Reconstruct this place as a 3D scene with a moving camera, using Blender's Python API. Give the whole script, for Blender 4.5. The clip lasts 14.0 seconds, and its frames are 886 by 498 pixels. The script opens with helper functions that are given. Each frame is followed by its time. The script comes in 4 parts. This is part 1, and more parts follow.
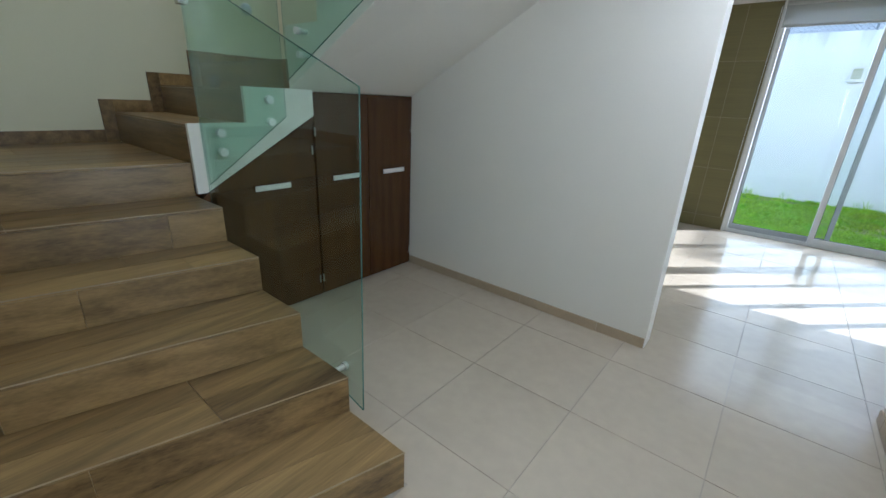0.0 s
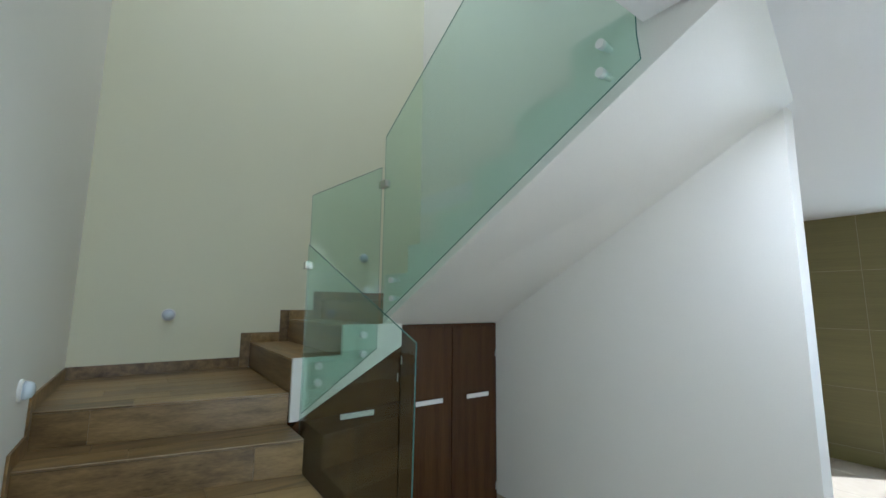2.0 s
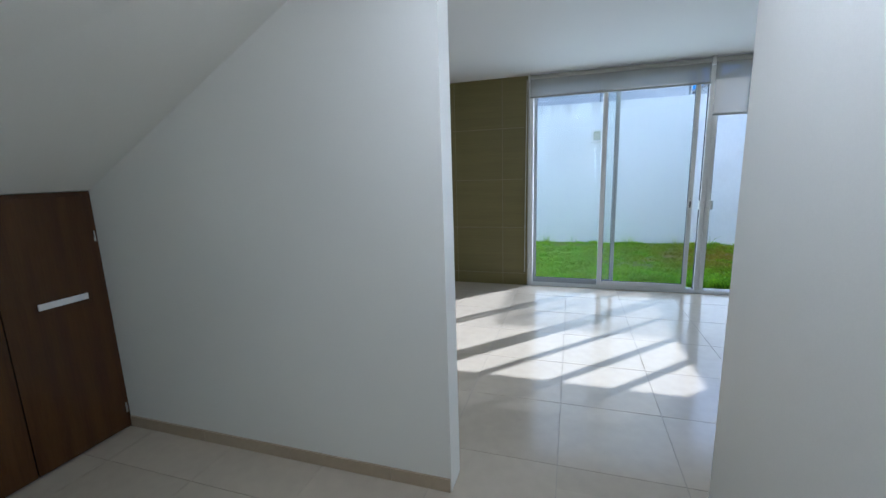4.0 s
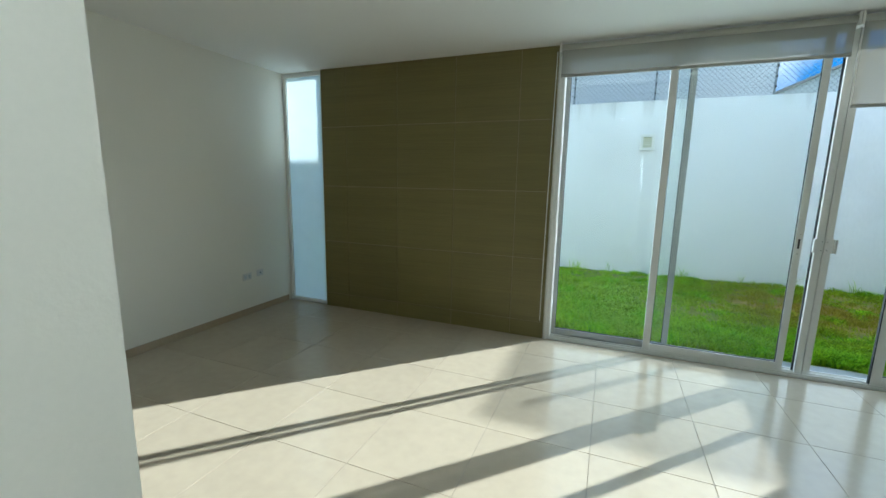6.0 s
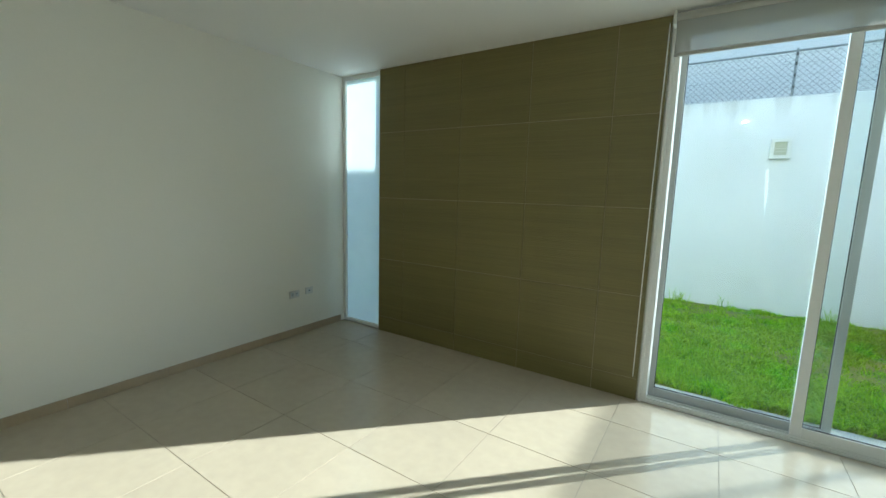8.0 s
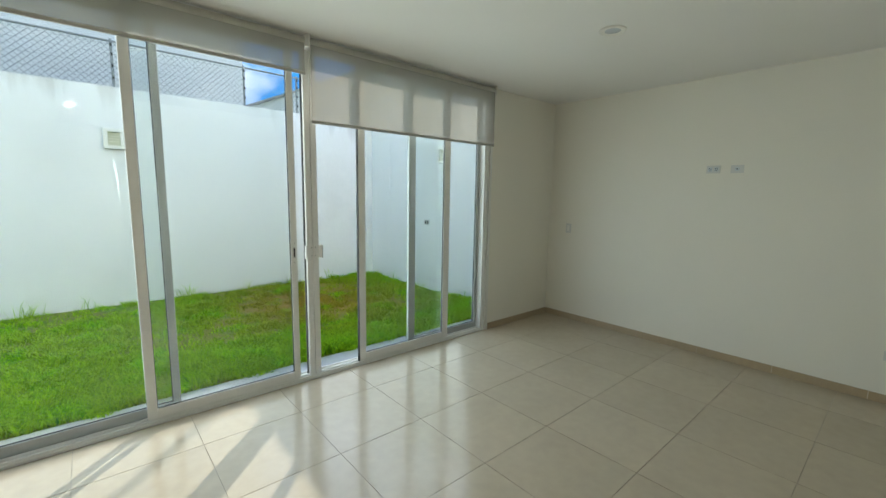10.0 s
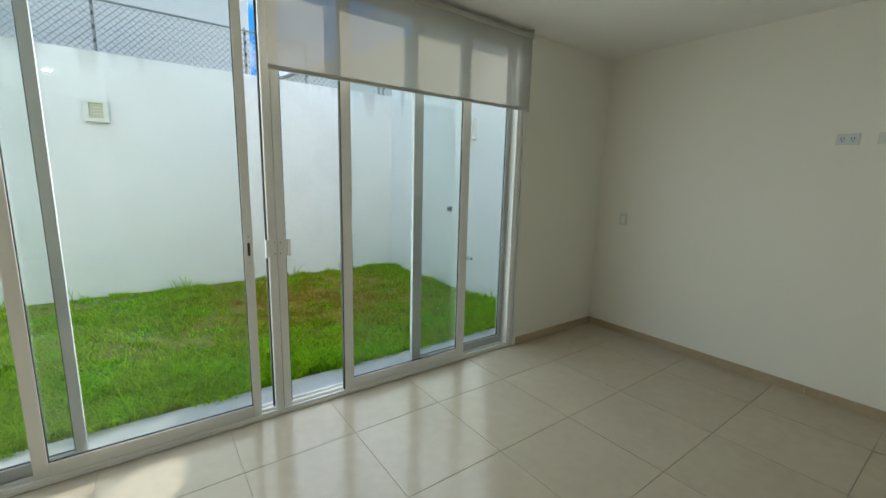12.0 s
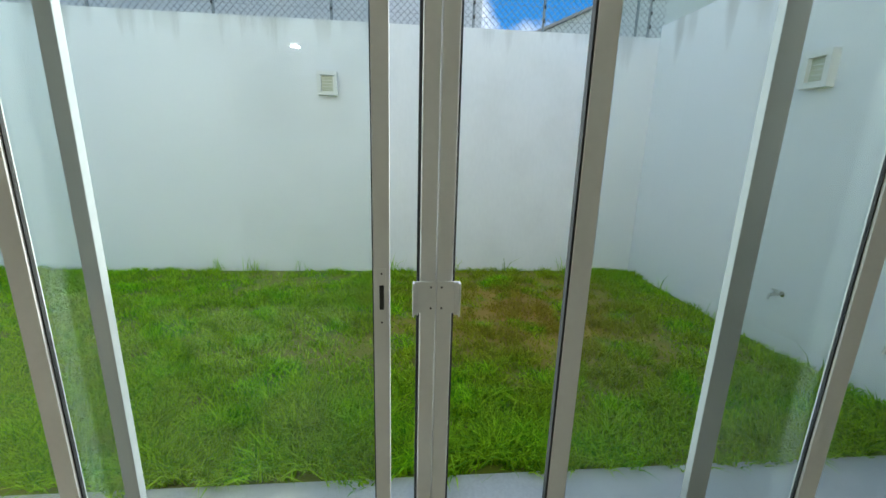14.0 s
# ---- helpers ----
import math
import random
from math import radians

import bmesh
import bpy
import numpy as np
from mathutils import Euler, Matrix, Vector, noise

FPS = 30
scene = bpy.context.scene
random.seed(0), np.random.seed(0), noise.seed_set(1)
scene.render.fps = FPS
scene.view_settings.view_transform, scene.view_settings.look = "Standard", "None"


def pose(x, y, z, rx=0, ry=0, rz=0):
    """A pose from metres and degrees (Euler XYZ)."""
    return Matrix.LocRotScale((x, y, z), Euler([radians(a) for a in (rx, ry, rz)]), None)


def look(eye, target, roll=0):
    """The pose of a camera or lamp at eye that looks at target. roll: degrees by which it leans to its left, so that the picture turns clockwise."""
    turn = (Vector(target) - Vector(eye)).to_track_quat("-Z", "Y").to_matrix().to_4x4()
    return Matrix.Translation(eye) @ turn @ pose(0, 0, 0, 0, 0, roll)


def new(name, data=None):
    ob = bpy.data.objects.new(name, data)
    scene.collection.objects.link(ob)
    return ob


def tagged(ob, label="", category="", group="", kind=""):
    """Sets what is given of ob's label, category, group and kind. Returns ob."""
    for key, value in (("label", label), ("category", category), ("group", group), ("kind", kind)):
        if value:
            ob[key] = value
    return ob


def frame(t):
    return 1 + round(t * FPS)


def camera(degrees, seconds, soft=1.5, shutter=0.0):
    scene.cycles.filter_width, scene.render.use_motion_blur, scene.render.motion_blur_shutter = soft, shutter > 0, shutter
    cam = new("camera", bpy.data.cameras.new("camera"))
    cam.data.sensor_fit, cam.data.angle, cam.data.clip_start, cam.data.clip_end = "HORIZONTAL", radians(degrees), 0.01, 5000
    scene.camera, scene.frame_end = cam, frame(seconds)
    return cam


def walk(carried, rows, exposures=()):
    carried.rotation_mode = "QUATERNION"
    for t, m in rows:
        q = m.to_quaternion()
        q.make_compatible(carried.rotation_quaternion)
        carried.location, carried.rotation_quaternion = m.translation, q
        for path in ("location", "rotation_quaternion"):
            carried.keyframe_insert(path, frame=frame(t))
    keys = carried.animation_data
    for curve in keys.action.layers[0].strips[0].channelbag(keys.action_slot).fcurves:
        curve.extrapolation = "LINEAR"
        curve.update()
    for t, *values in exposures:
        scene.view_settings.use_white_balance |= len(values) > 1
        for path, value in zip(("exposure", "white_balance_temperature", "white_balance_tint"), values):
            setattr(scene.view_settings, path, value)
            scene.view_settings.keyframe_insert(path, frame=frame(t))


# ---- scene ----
cam = camera(94.6, 14.0)
PATH = [
    (0, (0.429, -6.379, 1.461), (-0.749, -4.914, 0.776), 2.6),
    (0.5, (0.505, -6.314, 1.415), (-0.929, -5.164, 0.626), 2.2),
    (1, (0.57, -6.276, 1.477), (-1.035, -5.27, 0.835), 1.3),
    (1.5, (0.585, -6.283, 1.542), (-1.101, -5.218, 1.393), 1.1),
    (2, (0.611, -6.275, 1.634), (-0.999, -5.118, 1.9), 0.6),
    (2.5, (0.669, -6.216, 1.674), (-0.743, -4.856, 2.067), -0.1),
    (3, (0.695, -6.084, 1.657), (-0.476, -4.479, 1.886), -1.5),
    (3.5, (0.577, -5.796, 1.581), (-0.307, -4.007, 1.45), -2.3),
    (4, (0.542, -5.399, 1.512), (-0.053, -3.524, 1.147), -1.8),
    (6.3, (0.474, -3.681, 1.49), (-0.335, -1.881, 1.163), 2.5),
    (6.5, (0.424, -3.58, 1.477), (-0.619, -1.903, 1.158), 2.6),
    (7, (0.321, -3.443, 1.453), (-1.15, -2.119, 1.16), 2.5),
    (7.5, (0.328, -3.31, 1.466), (-1.178, -2.026, 1.18), 2.3),
    (8, (0.337, -3.174, 1.481), (-0.747, -1.516, 1.204), 1.6),
    (8.5, (0.326, -3.109, 1.516), (-0.025, -1.157, 1.259), 1.1),
    (9, (0.319, -3.099, 1.533), (0.746, -1.161, 1.282), 1.1),
    (9.2, (0.37, -3.106, 1.532), (1.046, -1.241, 1.283), 1.1),
    (11.3, (1.119, -2.87, 1.534), (2.673, -1.65, 1.222), 1.1),
    (11.5, (1.181, -2.75, 1.516), (2.657, -1.439, 1.2), 1.1),
    (12, (1.405, -2.481, 1.486), (2.566, -0.888, 1.147), 1.4),
    (12.5, (1.569, -2.192, 1.495), (2.393, -0.404, 1.141), 1.7),
    (12.8, (1.643, -1.948, 1.497), (2.292, -0.093, 1.129), 1.5),
    (13, (1.676, -1.819, 1.473), (2.229, 0.069, 1.108), 1.7),
    (13.5, (1.814, -1.429, 1.482), (2.17, 0.496, 1.075), 1.8),
    (14, (1.928, -1.115, 1.49), (2.112, 0.818, 1.012), 1.6),
]
walk(cam, [(t, look(eye, target, roll)) for t, eye, target, roll in PATH], [(0, 2.0, 5400, 12), (0.5, 2.35, 5400, 10), (1.0, 2.5, 5400, 10), (1.5, 2.4, 5350, 10), (2.0, 2.15, 5350, 11), (2.5, 1.9, 5350, 12), (3.0, 1.82, 5300, 13), (3.5, 1.72, 5200, 13), (4.0, 1.55, 5200, 13), (6.3, 1.58, 5800, -4), (7.5, 2.0, 5800, -6), (8.5, 1.62, 6100, -3), (9.2, 1.68, 6400, 0), (11.3, 1.76, 6800, 8), (12.5, 1.42, 6700, 3), (14, 1.27, 6500, 3)])

# ---- world, sun, lamps ----
SUN = Vector((0.699, 0.715, 0.588)).normalized()
world = bpy.data.worlds.new("world")
scene.world = world
world.use_nodes = True
wn = world.node_tree.nodes
sky = wn.new("ShaderNodeTexSky")
sky.sky_type, sky.sun_disc = "NISHITA", False
sky.sun_elevation, sky.sun_rotation = radians(30.4), radians(44.4)
sky.ozone_density, sky.dust_density = 2.0, 0.4
wn["Background"].inputs["Strength"].default_value = 0.15
world.node_tree.links.new(sky.outputs[0], wn["Background"].inputs["Color"])

sun_data = bpy.data.lights.new("sun", "SUN")
sun_data.energy, sun_data.angle, sun_data.color = 3.0, radians(0.5), (1.0, 0.98, 0.95)
sun_ob = new("sun", sun_data)
sun_ob.matrix_world = look((0, 0, 0), -SUN)


def area(name, eye, target, sx, sy, watts, color=(1, 1, 1)):
    d = bpy.data.lights.new(name, "AREA")
    d.shape, d.size, d.size_y, d.energy, d.color = "RECTANGLE", sx, sy, watts, color
    ob = new(name, d)
    ob.matrix_world = look(eye, target)
    return ob


H = 2.655           # ceiling
X_L, X_R = -3.09, 5.184   # living room side walls
Y_B = -3.60         # living room back wall
Y_S = -3.75         # stair wall, hall side
Y_W = -6.70         # wall beside the lower flight
X_Y = -3.363        # cream wall of the stairwell
X_C = -2.086        # closet front
X_H = 1.14          # hall wall opposite
TOP = 8.0           # stairwell roof

# daylight of the sky in the window opening and in the stairwell's roof light
area("window_daylight", (2.0, 0.19, 1.3), (2.0, -3, 0.9), 3.9, 2.4, 17, (0.86, 0.94, 1.0))
area("rooflight_daylight", (-1.7, -5.2, TOP - 0.02), (-1.7, -5.2, 0), 0.95, 0.95, 14, (0.95, 0.98, 1.0))
area("downlight_lamp", (0.6, -4.29, H - 0.03), (0.6, -4.29, 0), 0.09, 0.09, 4.5, (0.95, 0.97, 1.0))

# added lamp at an unseen opening, brightens the hall and stairs from behind
area("added_hall_daylight", (X_H + 0.03, -6.4, 1.15), (-2.0, -6.0, 0.9), 0.24, 1.8, 3.6, (0.90, 0.96, 1.0))

# ---- materials ----


def mat(name, color, rough=0.5, metal=0.0, var=0.06, scale=3.0, fine=60.0, bump=0.05, spec=0.5, piece=0.0, stretch=(1, 1, 1)):
    """Paint, plaster, metal: base colour with variation at two scales and a fine relief."""
    m = bpy.data.materials.new(name)
    m.use_nodes = True
    n, l = m.node_tree.nodes, m.node_tree.links
    b = n["Principled BSDF"]
    b.inputs["Metallic"].default_value = metal
    b.inputs["Specular IOR Level"].default_value = spec
    tc = n.new("ShaderNodeTexCoord")
    mp = n.new("ShaderNodeMapping")
    mp.inputs["Scale"].default_value = stretch
    geo = n.new("ShaderNodeNewGeometry")
    l.new(geo.outputs["Position"], mp.inputs["Vector"])
    big, small = n.new("ShaderNodeTexNoise"), n.new("ShaderNodeTexNoise")
    big.inputs["Scale"].default_value, big.inputs["Detail"].default_value = scale, 4
    small.inputs["Scale"].default_value, small.inputs["Detail"].default_value = fine, 3
    l.new(mp.outputs[0], big.inputs["Vector"])
    l.new(mp.outputs[0], small.inputs["Vector"])
    add = n.new("ShaderNodeMath")
    add.operation = "ADD"
    l.new(big.outputs["Fac"], add.inputs[0])
    l.new(small.outputs["Fac"], add.inputs[1])
    last = add
    if piece:
        info = n.new("ShaderNodeObjectInfo")
        mul = n.new("ShaderNodeMath")
        mul.operation = "MULTIPLY_ADD"
        mul.inputs[1].default_value = piece
        l.new(info.outputs["Random"], mul.inputs[0])
        l.new(add.outputs[0], mul.inputs[2])
        last = mul
    rng = n.new("ShaderNodeMapRange")
    rng.inputs["From Min"].default_value, rng.inputs["From Max"].default_value = 0.6, 1.4 + piece
    l.new(last.outputs[0], rng.inputs["Value"])
    ramp = n.new("ShaderNodeMix")
    ramp.data_type = "RGBA"
    ramp.inputs["A"].default_value = (*[c * (1 - var) for c in color], 1)
    ramp.inputs["B"].default_value = (*[min(1, c * (1 + var)) for c in color], 1)
    l.new(rng.outputs[0], ramp.inputs["Factor"])
    l.new(ramp.outputs["Result"], b.inputs["Base Color"])
    rr = n.new("ShaderNodeMapRange")
    rr.inputs["To Min"].default_value, rr.inputs["To Max"].default_value = max(0.02, rough * 0.85), min(1, rough * 1.15)
    l.new(big.outputs["Fac"], rr.inputs["Value"])
    l.new(rr.outputs[0], b.inputs["Roughness"])
    if bump:
        bp = n.new("ShaderNodeBump")
        bp.inputs["Strength"].default_value, bp.inputs["Distance"].default_value = bump, 0.004
        l.new(small.outputs["Fac"], bp.inputs["Height"])
        l.new(bp.outputs[0], b.inputs["Normal"])
    return m


def pane_mat(name, tint, ior=1.45, rough=0.0):
    """A thin sheet: clear tinted passage with Fresnel gloss."""
    m = bpy.data.materials.new(name)
    m.use_nodes = True
    n, l = m.node_tree.nodes, m.node_tree.links
    n.remove(n["Principled BSDF"])
    tr, gl, lw, mx = n.new("ShaderNodeBsdfTransparent"), n.new("ShaderNodeBsdfGlossy"), n.new("ShaderNodeLayerWeight"), n.new("ShaderNodeMixShader")
    tr.inputs["Color"].default_value = (*tint, 1)
    gl.inputs["Roughness"].default_value = rough
    lw.inputs["Blend"].default_value = 0.5
    pw, ma = n.new("ShaderNodeMath"), n.new("ShaderNodeMath")
    pw.operation, ma.operation = "POWER", "MULTIPLY_ADD"
    pw.inputs[1].default_value = 5.0
    f0 = ((ior - 1) / (ior + 1)) ** 2
    ma.inputs[1].default_value, ma.inputs[2].default_value = 1 - f0, f0
    l.new(lw.outputs["Facing"], pw.inputs[0])
    l.new(pw.outputs[0], ma.inputs[0])
    l.new(ma.outputs[0], mx.inputs[0])
    l.new(tr.outputs[0], mx.inputs[1])
    l.new(gl.outputs[0], mx.inputs[2])
    l.new(mx.outputs[0], n["Material Output"].inputs["Surface"])
    return m


def sheer_mat(name, color, clear, glow=0.5, weave=0.0):
    """Cloth or frosted glass: part clear, part scattering through."""
    m = bpy.data.materials.new(name)
    m.use_nodes = True
    n, l = m.node_tree.nodes, m.node_tree.links
    n.remove(n["Principled BSDF"])
    tr, tl, df = n.new("ShaderNodeBsdfTransparent"), n.new("ShaderNodeBsdfTranslucent"), n.new("ShaderNodeBsdfDiffuse")
    a, b = n.new("ShaderNodeMixShader"), n.new("ShaderNodeMixShader")
    noi = n.new("ShaderNodeTexNoise")
    noi.inputs["Scale"].default_value = 220 if weave else 6
    geo = n.new("ShaderNodeNewGeometry")
    l.new(geo.outputs["Position"], noi.inputs["Vector"])
    mix = n.new("ShaderNodeMix")
    mix.data_type = "RGBA"
    mix.inputs["A"].default_value = (*[c * 0.93 for c in color], 1)
    mix.inputs["B"].default_value = (*color, 1)
    l.new(noi.outputs["Fac"], mix.inputs["Factor"])
    l.new(mix.outputs["Result"], tl.inputs["Color"])
    l.new(mix.outputs["Result"], df.inputs["Color"])
    a.inputs[0].default_value = glow
    l.new(df.outputs[0], a.inputs[1])
    l.new(tl.outputs[0], a.inputs[2])
    b.inputs[0].default_value = clear
    l.new(a.outputs[0], b.inputs[1])
    l.new(tr.outputs[0], b.inputs[2])
    l.new(b.outputs[0], n["Material Output"].inputs["Surface"])
    return m


def wood_mat(name, dark, light, axis, rough, grain=9.0, piece=1.0, bump=0.15):
    """Grain streaks running along an axis (0, 1, 2), shifted piece by piece."""
    m = bpy.data.materials.new(name)
    m.use_nodes = True
    n, l = m.node_tree.nodes, m.node_tree.links
    b = n["Principled BSDF"]
    geo, info = n.new("ShaderNodeNewGeometry"), n.new("ShaderNodeObjectInfo")
    off = n.new("ShaderNodeVectorMath")
    off.operation = "MULTIPLY_ADD"
    off.inputs[1].default_value = (17.3, 11.1, 23.7)
    cmb = n.new("ShaderNodeCombineXYZ")
    for k in range(3):
        l.new(info.outputs["Random"], cmb.inputs[k])
    l.new(cmb.outputs[0], off.inputs[0])
    l.new(geo.outputs["Position"], off.inputs[2])
    mp = n.new("ShaderNodeMapping")
    s = [grain, grain, grain]
    s[axis] = grain * 0.07
    mp.inputs["Scale"].default_value = s
    l.new(off.outputs[0], mp.inputs["Vector"])
    n1, n2 = n.new("ShaderNodeTexNoise"), n.new("ShaderNodeTexNoise")
    n1.inputs["Scale"].default_value, n1.inputs["Detail"].default_value, n1.inputs["Distortion"].default_value = 1.0, 6, 0.2
    n2.inputs["Scale"].default_value, n2.inputs["Detail"].default_value = 7.0, 4
    l.new(mp.outputs[0], n1.inputs["Vector"])
    l.new(mp.outputs[0], n2.inputs["Vector"])
    s1 = n.new("ShaderNodeMath")
    s1.operation = "MULTIPLY_ADD"
    s1.inputs[1].default_value = 0.45
    l.new(n2.outputs["Fac"], s1.inputs[0])
    l.new(n1.outputs["Fac"], s1.inputs[2])
    s2 = n.new("ShaderNodeMath")
    s2.operation = "MULTIPLY_ADD"
    s2.inputs[1].default_value = 0.35 * piece
    l.new(info.outputs["Random"], s2.inputs[0])
    l.new(s1.outputs[0], s2.inputs[2])
    rng = n.new("ShaderNodeMapRange")
    rng.inputs["From Min"].default_value, rng.inputs["From Max"].default_value = 0.5, 1.0 + 0.3 * piece
    l.new(s2.outputs[0], rng.inputs["Value"])
    mix = n.new("ShaderNodeMix")
    mix.data_type = "RGBA"
    mix.inputs["A"].default_value, mix.inputs["B"].default_value = (*dark, 1), (*light, 1)
    l.new(rng.outputs[0], mix.inputs["Factor"])
    l.new(mix.outputs["Result"], b.inputs["Base Color"])
    b.inputs["Roughness"].default_value = rough
    bp = n.new("ShaderNodeBump")
    bp.inputs["Strength"].default_value, bp.inputs["Distance"].default_value = bump, 0.002
    l.new(n2.outputs["Fac"], bp.inputs["Height"])
    l.new(bp.outputs[0], b.inputs["Normal"])
    return m


def grass_mat(name, ground=False):
    m = bpy.data.materials.new(name)
    m.use_nodes = True
    n, l = m.node_tree.nodes, m.node_tree.links
    b = n["Principled BSDF"]
    geo = n.new("ShaderNodeNewGeometry")
    noi = n.new("ShaderNodeTexNoise")
    noi.inputs["Scale"].default_value, noi.inputs["Detail"].default_value = (2.4, 6)
    l.new(geo.outputs["Position"], noi.inputs["Vector"])
    rng = n.new("ShaderNodeMapRange")
    rng.inputs["From Min"].default_value, rng.inputs["From Max"].default_value = 0.30, 0.50
    l.new(noi.outputs["Fac"], rng.inputs["Value"])
    green = n.new("ShaderNodeMix")
    green.data_type = "RGBA"
    if ground:
        green.inputs["A"].default_value, green.inputs["B"].default_value = (0.08, 0.26, 0.012, 1), (0.20, 0.22, 0.04, 1)
        l.new(noi.outputs["Fac"], green.inputs["Factor"])
    else:
        green.inputs["A"].default_value, green.inputs["B"].default_value = (0.06, 0.38, 0.003, 1), (0.56, 0.95, 0.02, 1)
        l.new(geo.outputs["Random Per Island"], green.inputs["Factor"])
    dry = n.new("ShaderNodeMix")
    dry.data_type = "RGBA"
    dry.inputs["B"].default_value = (0.44, 0.24, 0.05, 1)
    far = n.new("ShaderNodeVectorMath")
    far.operation = "DISTANCE"
    far.inputs[1].default_value = (3.1, 2.7, -0.05)
    l.new(geo.outputs["Position"], far.inputs[0])
    near = n.new("ShaderNodeMapRange")
    near.inputs["From Min"].default_value, near.inputs["From Max"].default_value = 0.4, 1.9
    near.inputs["To Min"].default_value, near.inputs["To Max"].default_value = 0.78, 0.24
    l.new(far.outputs["Value"], near.inputs["Value"])
    half = n.new("ShaderNodeMath")
    half.operation = "MULTIPLY"
    l.new(rng.outputs[0], half.inputs[0])
    l.new(near.outputs[0], half.inputs[1])
    l.new(half.outputs[0], dry.inputs["Factor"])
    l.new(green.outputs["Result"], dry.inputs["A"])
    l.new(dry.outputs["Result"], b.inputs["Base Color"])
    b.inputs["Roughness"].default_value, b.inputs["Specular IOR Level"].default_value = 0.6, 0.2
    if not ground:
        tl, mx = n.new("ShaderNodeBsdfTranslucent"), n.new("ShaderNodeMixShader")
        l.new(dry.outputs["Result"], tl.inputs["Color"])
        mx.inputs[0].default_value = 0.5
        l.new(b.outputs[0], mx.inputs[1])
        l.new(tl.outputs[0], mx.inputs[2])
        l.new(mx.outputs[0], n["Material Output"].inputs["Surface"])
    return m


def lit_mat(name, color, strength):
    m = bpy.data.materials.new(name)
    m.use_nodes = True
    b = m.node_tree.nodes["Principled BSDF"]
    b.inputs["Base Color"].default_value = (*color, 1)
    b.inputs["Emission Color"].default_value = (*color, 1)
    b.inputs["Emission Strength"].default_value = strength
    return m


M_WALL = mat("white_paint", (0.80, 0.775, 0.695), 0.55, var=0.02, scale=1.2, fine=140, bump=0.08)
M_CREAM = mat("cream_paint", (0.78, 0.76, 0.56), 0.6, var=0.02, scale=1.2, fine=140, bump=0.08)
M_CEIL = mat("ceiling_paint", (0.82, 0.81, 0.78), 0.7, var=0.015, scale=1.0, fine=120, bump=0.05)
M_TILE = mat("cream_floor_tile", (0.47, 0.405, 0.31), 0.16, var=0.09, scale=2.2, fine=14, bump=0.0, spec=0.36, piece=0.35)
M_GROUT = mat("grout", (0.36, 0.32, 0.26), 0.9, var=0.1, fine=90)
M_BASE = mat("beige_baseboard", (0.42, 0.33, 0.22), 0.3, var=0.06, scale=4, fine=30, bump=0.02)
M_PANEL = mat("brown_ribbed_tile", (0.165, 0.138, 0.045), 0.40, var=0.22, scale=2.0, fine=42, bump=0.5, piece=0.15, stretch=(0.06, 1, 4.0))
M_PGROUT = mat("panel_grout", (0.34, 0.29, 0.18), 0.9, var=0.08)
M_ALU = mat("white_aluminium", (0.74, 0.74, 0.71), 0.32, metal=0.0, var=0.03, scale=5, fine=50, bump=0.02)
M_ALUG = mat("grey_aluminium", (0.40, 0.42, 0.41), 0.35, metal=0.25, var=0.05, scale=5, fine=70, bump=0.02)
M_BLACK = mat("black_gasket", (0.015, 0.015, 0.015), 0.6, var=0.1)
M_PANE = pane_mat("window_glass", (0.95, 0.975, 0.97), 1.5)
M_SGLASS = pane_mat("green_stair_glass", (0.875, 0.965, 0.93), 1.5)
M_SEDGE = mat("glass_edge", (0.07, 0.17, 0.14), 0.15, var=0.1)
M_FROST = sheer_mat("frosted_glass", (0.88, 0.95, 0.97), 0.04, 0.66)
M_BLIND = sheer_mat("screen_fabric", (0.37, 0.35, 0.305), 0.33, 0.42, weave=1)
M_BLINDBAR = mat("blind_bar", (0.42, 0.41, 0.37), 0.5, var=0.05)
M_STEEL = mat("brushed_steel", (0.62, 0.60, 0.55), 0.28, metal=0.9, var=0.05, fine=90, bump=0.03)
M_STUD = mat("polished_steel", (0.86, 0.86, 0.84), 0.35, metal=0.45, var=0.03, fine=90, bump=0.02)
M_DOOR = wood_mat("dark_brown_wood", (0.044, 0.0165, 0.004), (0.082, 0.032, 0.008), 2, 0.2, grain=18, piece=0.1)
M_STEP = wood_mat("wood_look_tile_long", (0.058, 0.032, 0.011), (0.38, 0.245, 0.095), 1, 0.33, grain=20, piece=1.0, bump=0.05)
M_STEPX = wood_mat("wood_look_tile_cross", (0.058, 0.032, 0.011), (0.38, 0.245, 0.095), 0, 0.33, grain=20, piece=1.0, bump=0.05)
M_PLASTIC = mat("white_plastic", (0.78, 0.77, 0.72), 0.35, var=0.02, bump=0.0)
M_PLATE = mat("socket_plastic", (0.64, 0.64, 0.62), 0.35, var=0.03, bump=0.0)
M_OPAL = mat("opal_glass", (0.60, 0.66, 0.70), 0.15, var=0.02, bump=0.0)
M_GWALL = mat("garden_wall_paint", (0.87, 0.87, 0.87), 0.8, var=0.03, scale=1.6, fine=30, bump=0.12, stretch=(1, 1, 0.35))


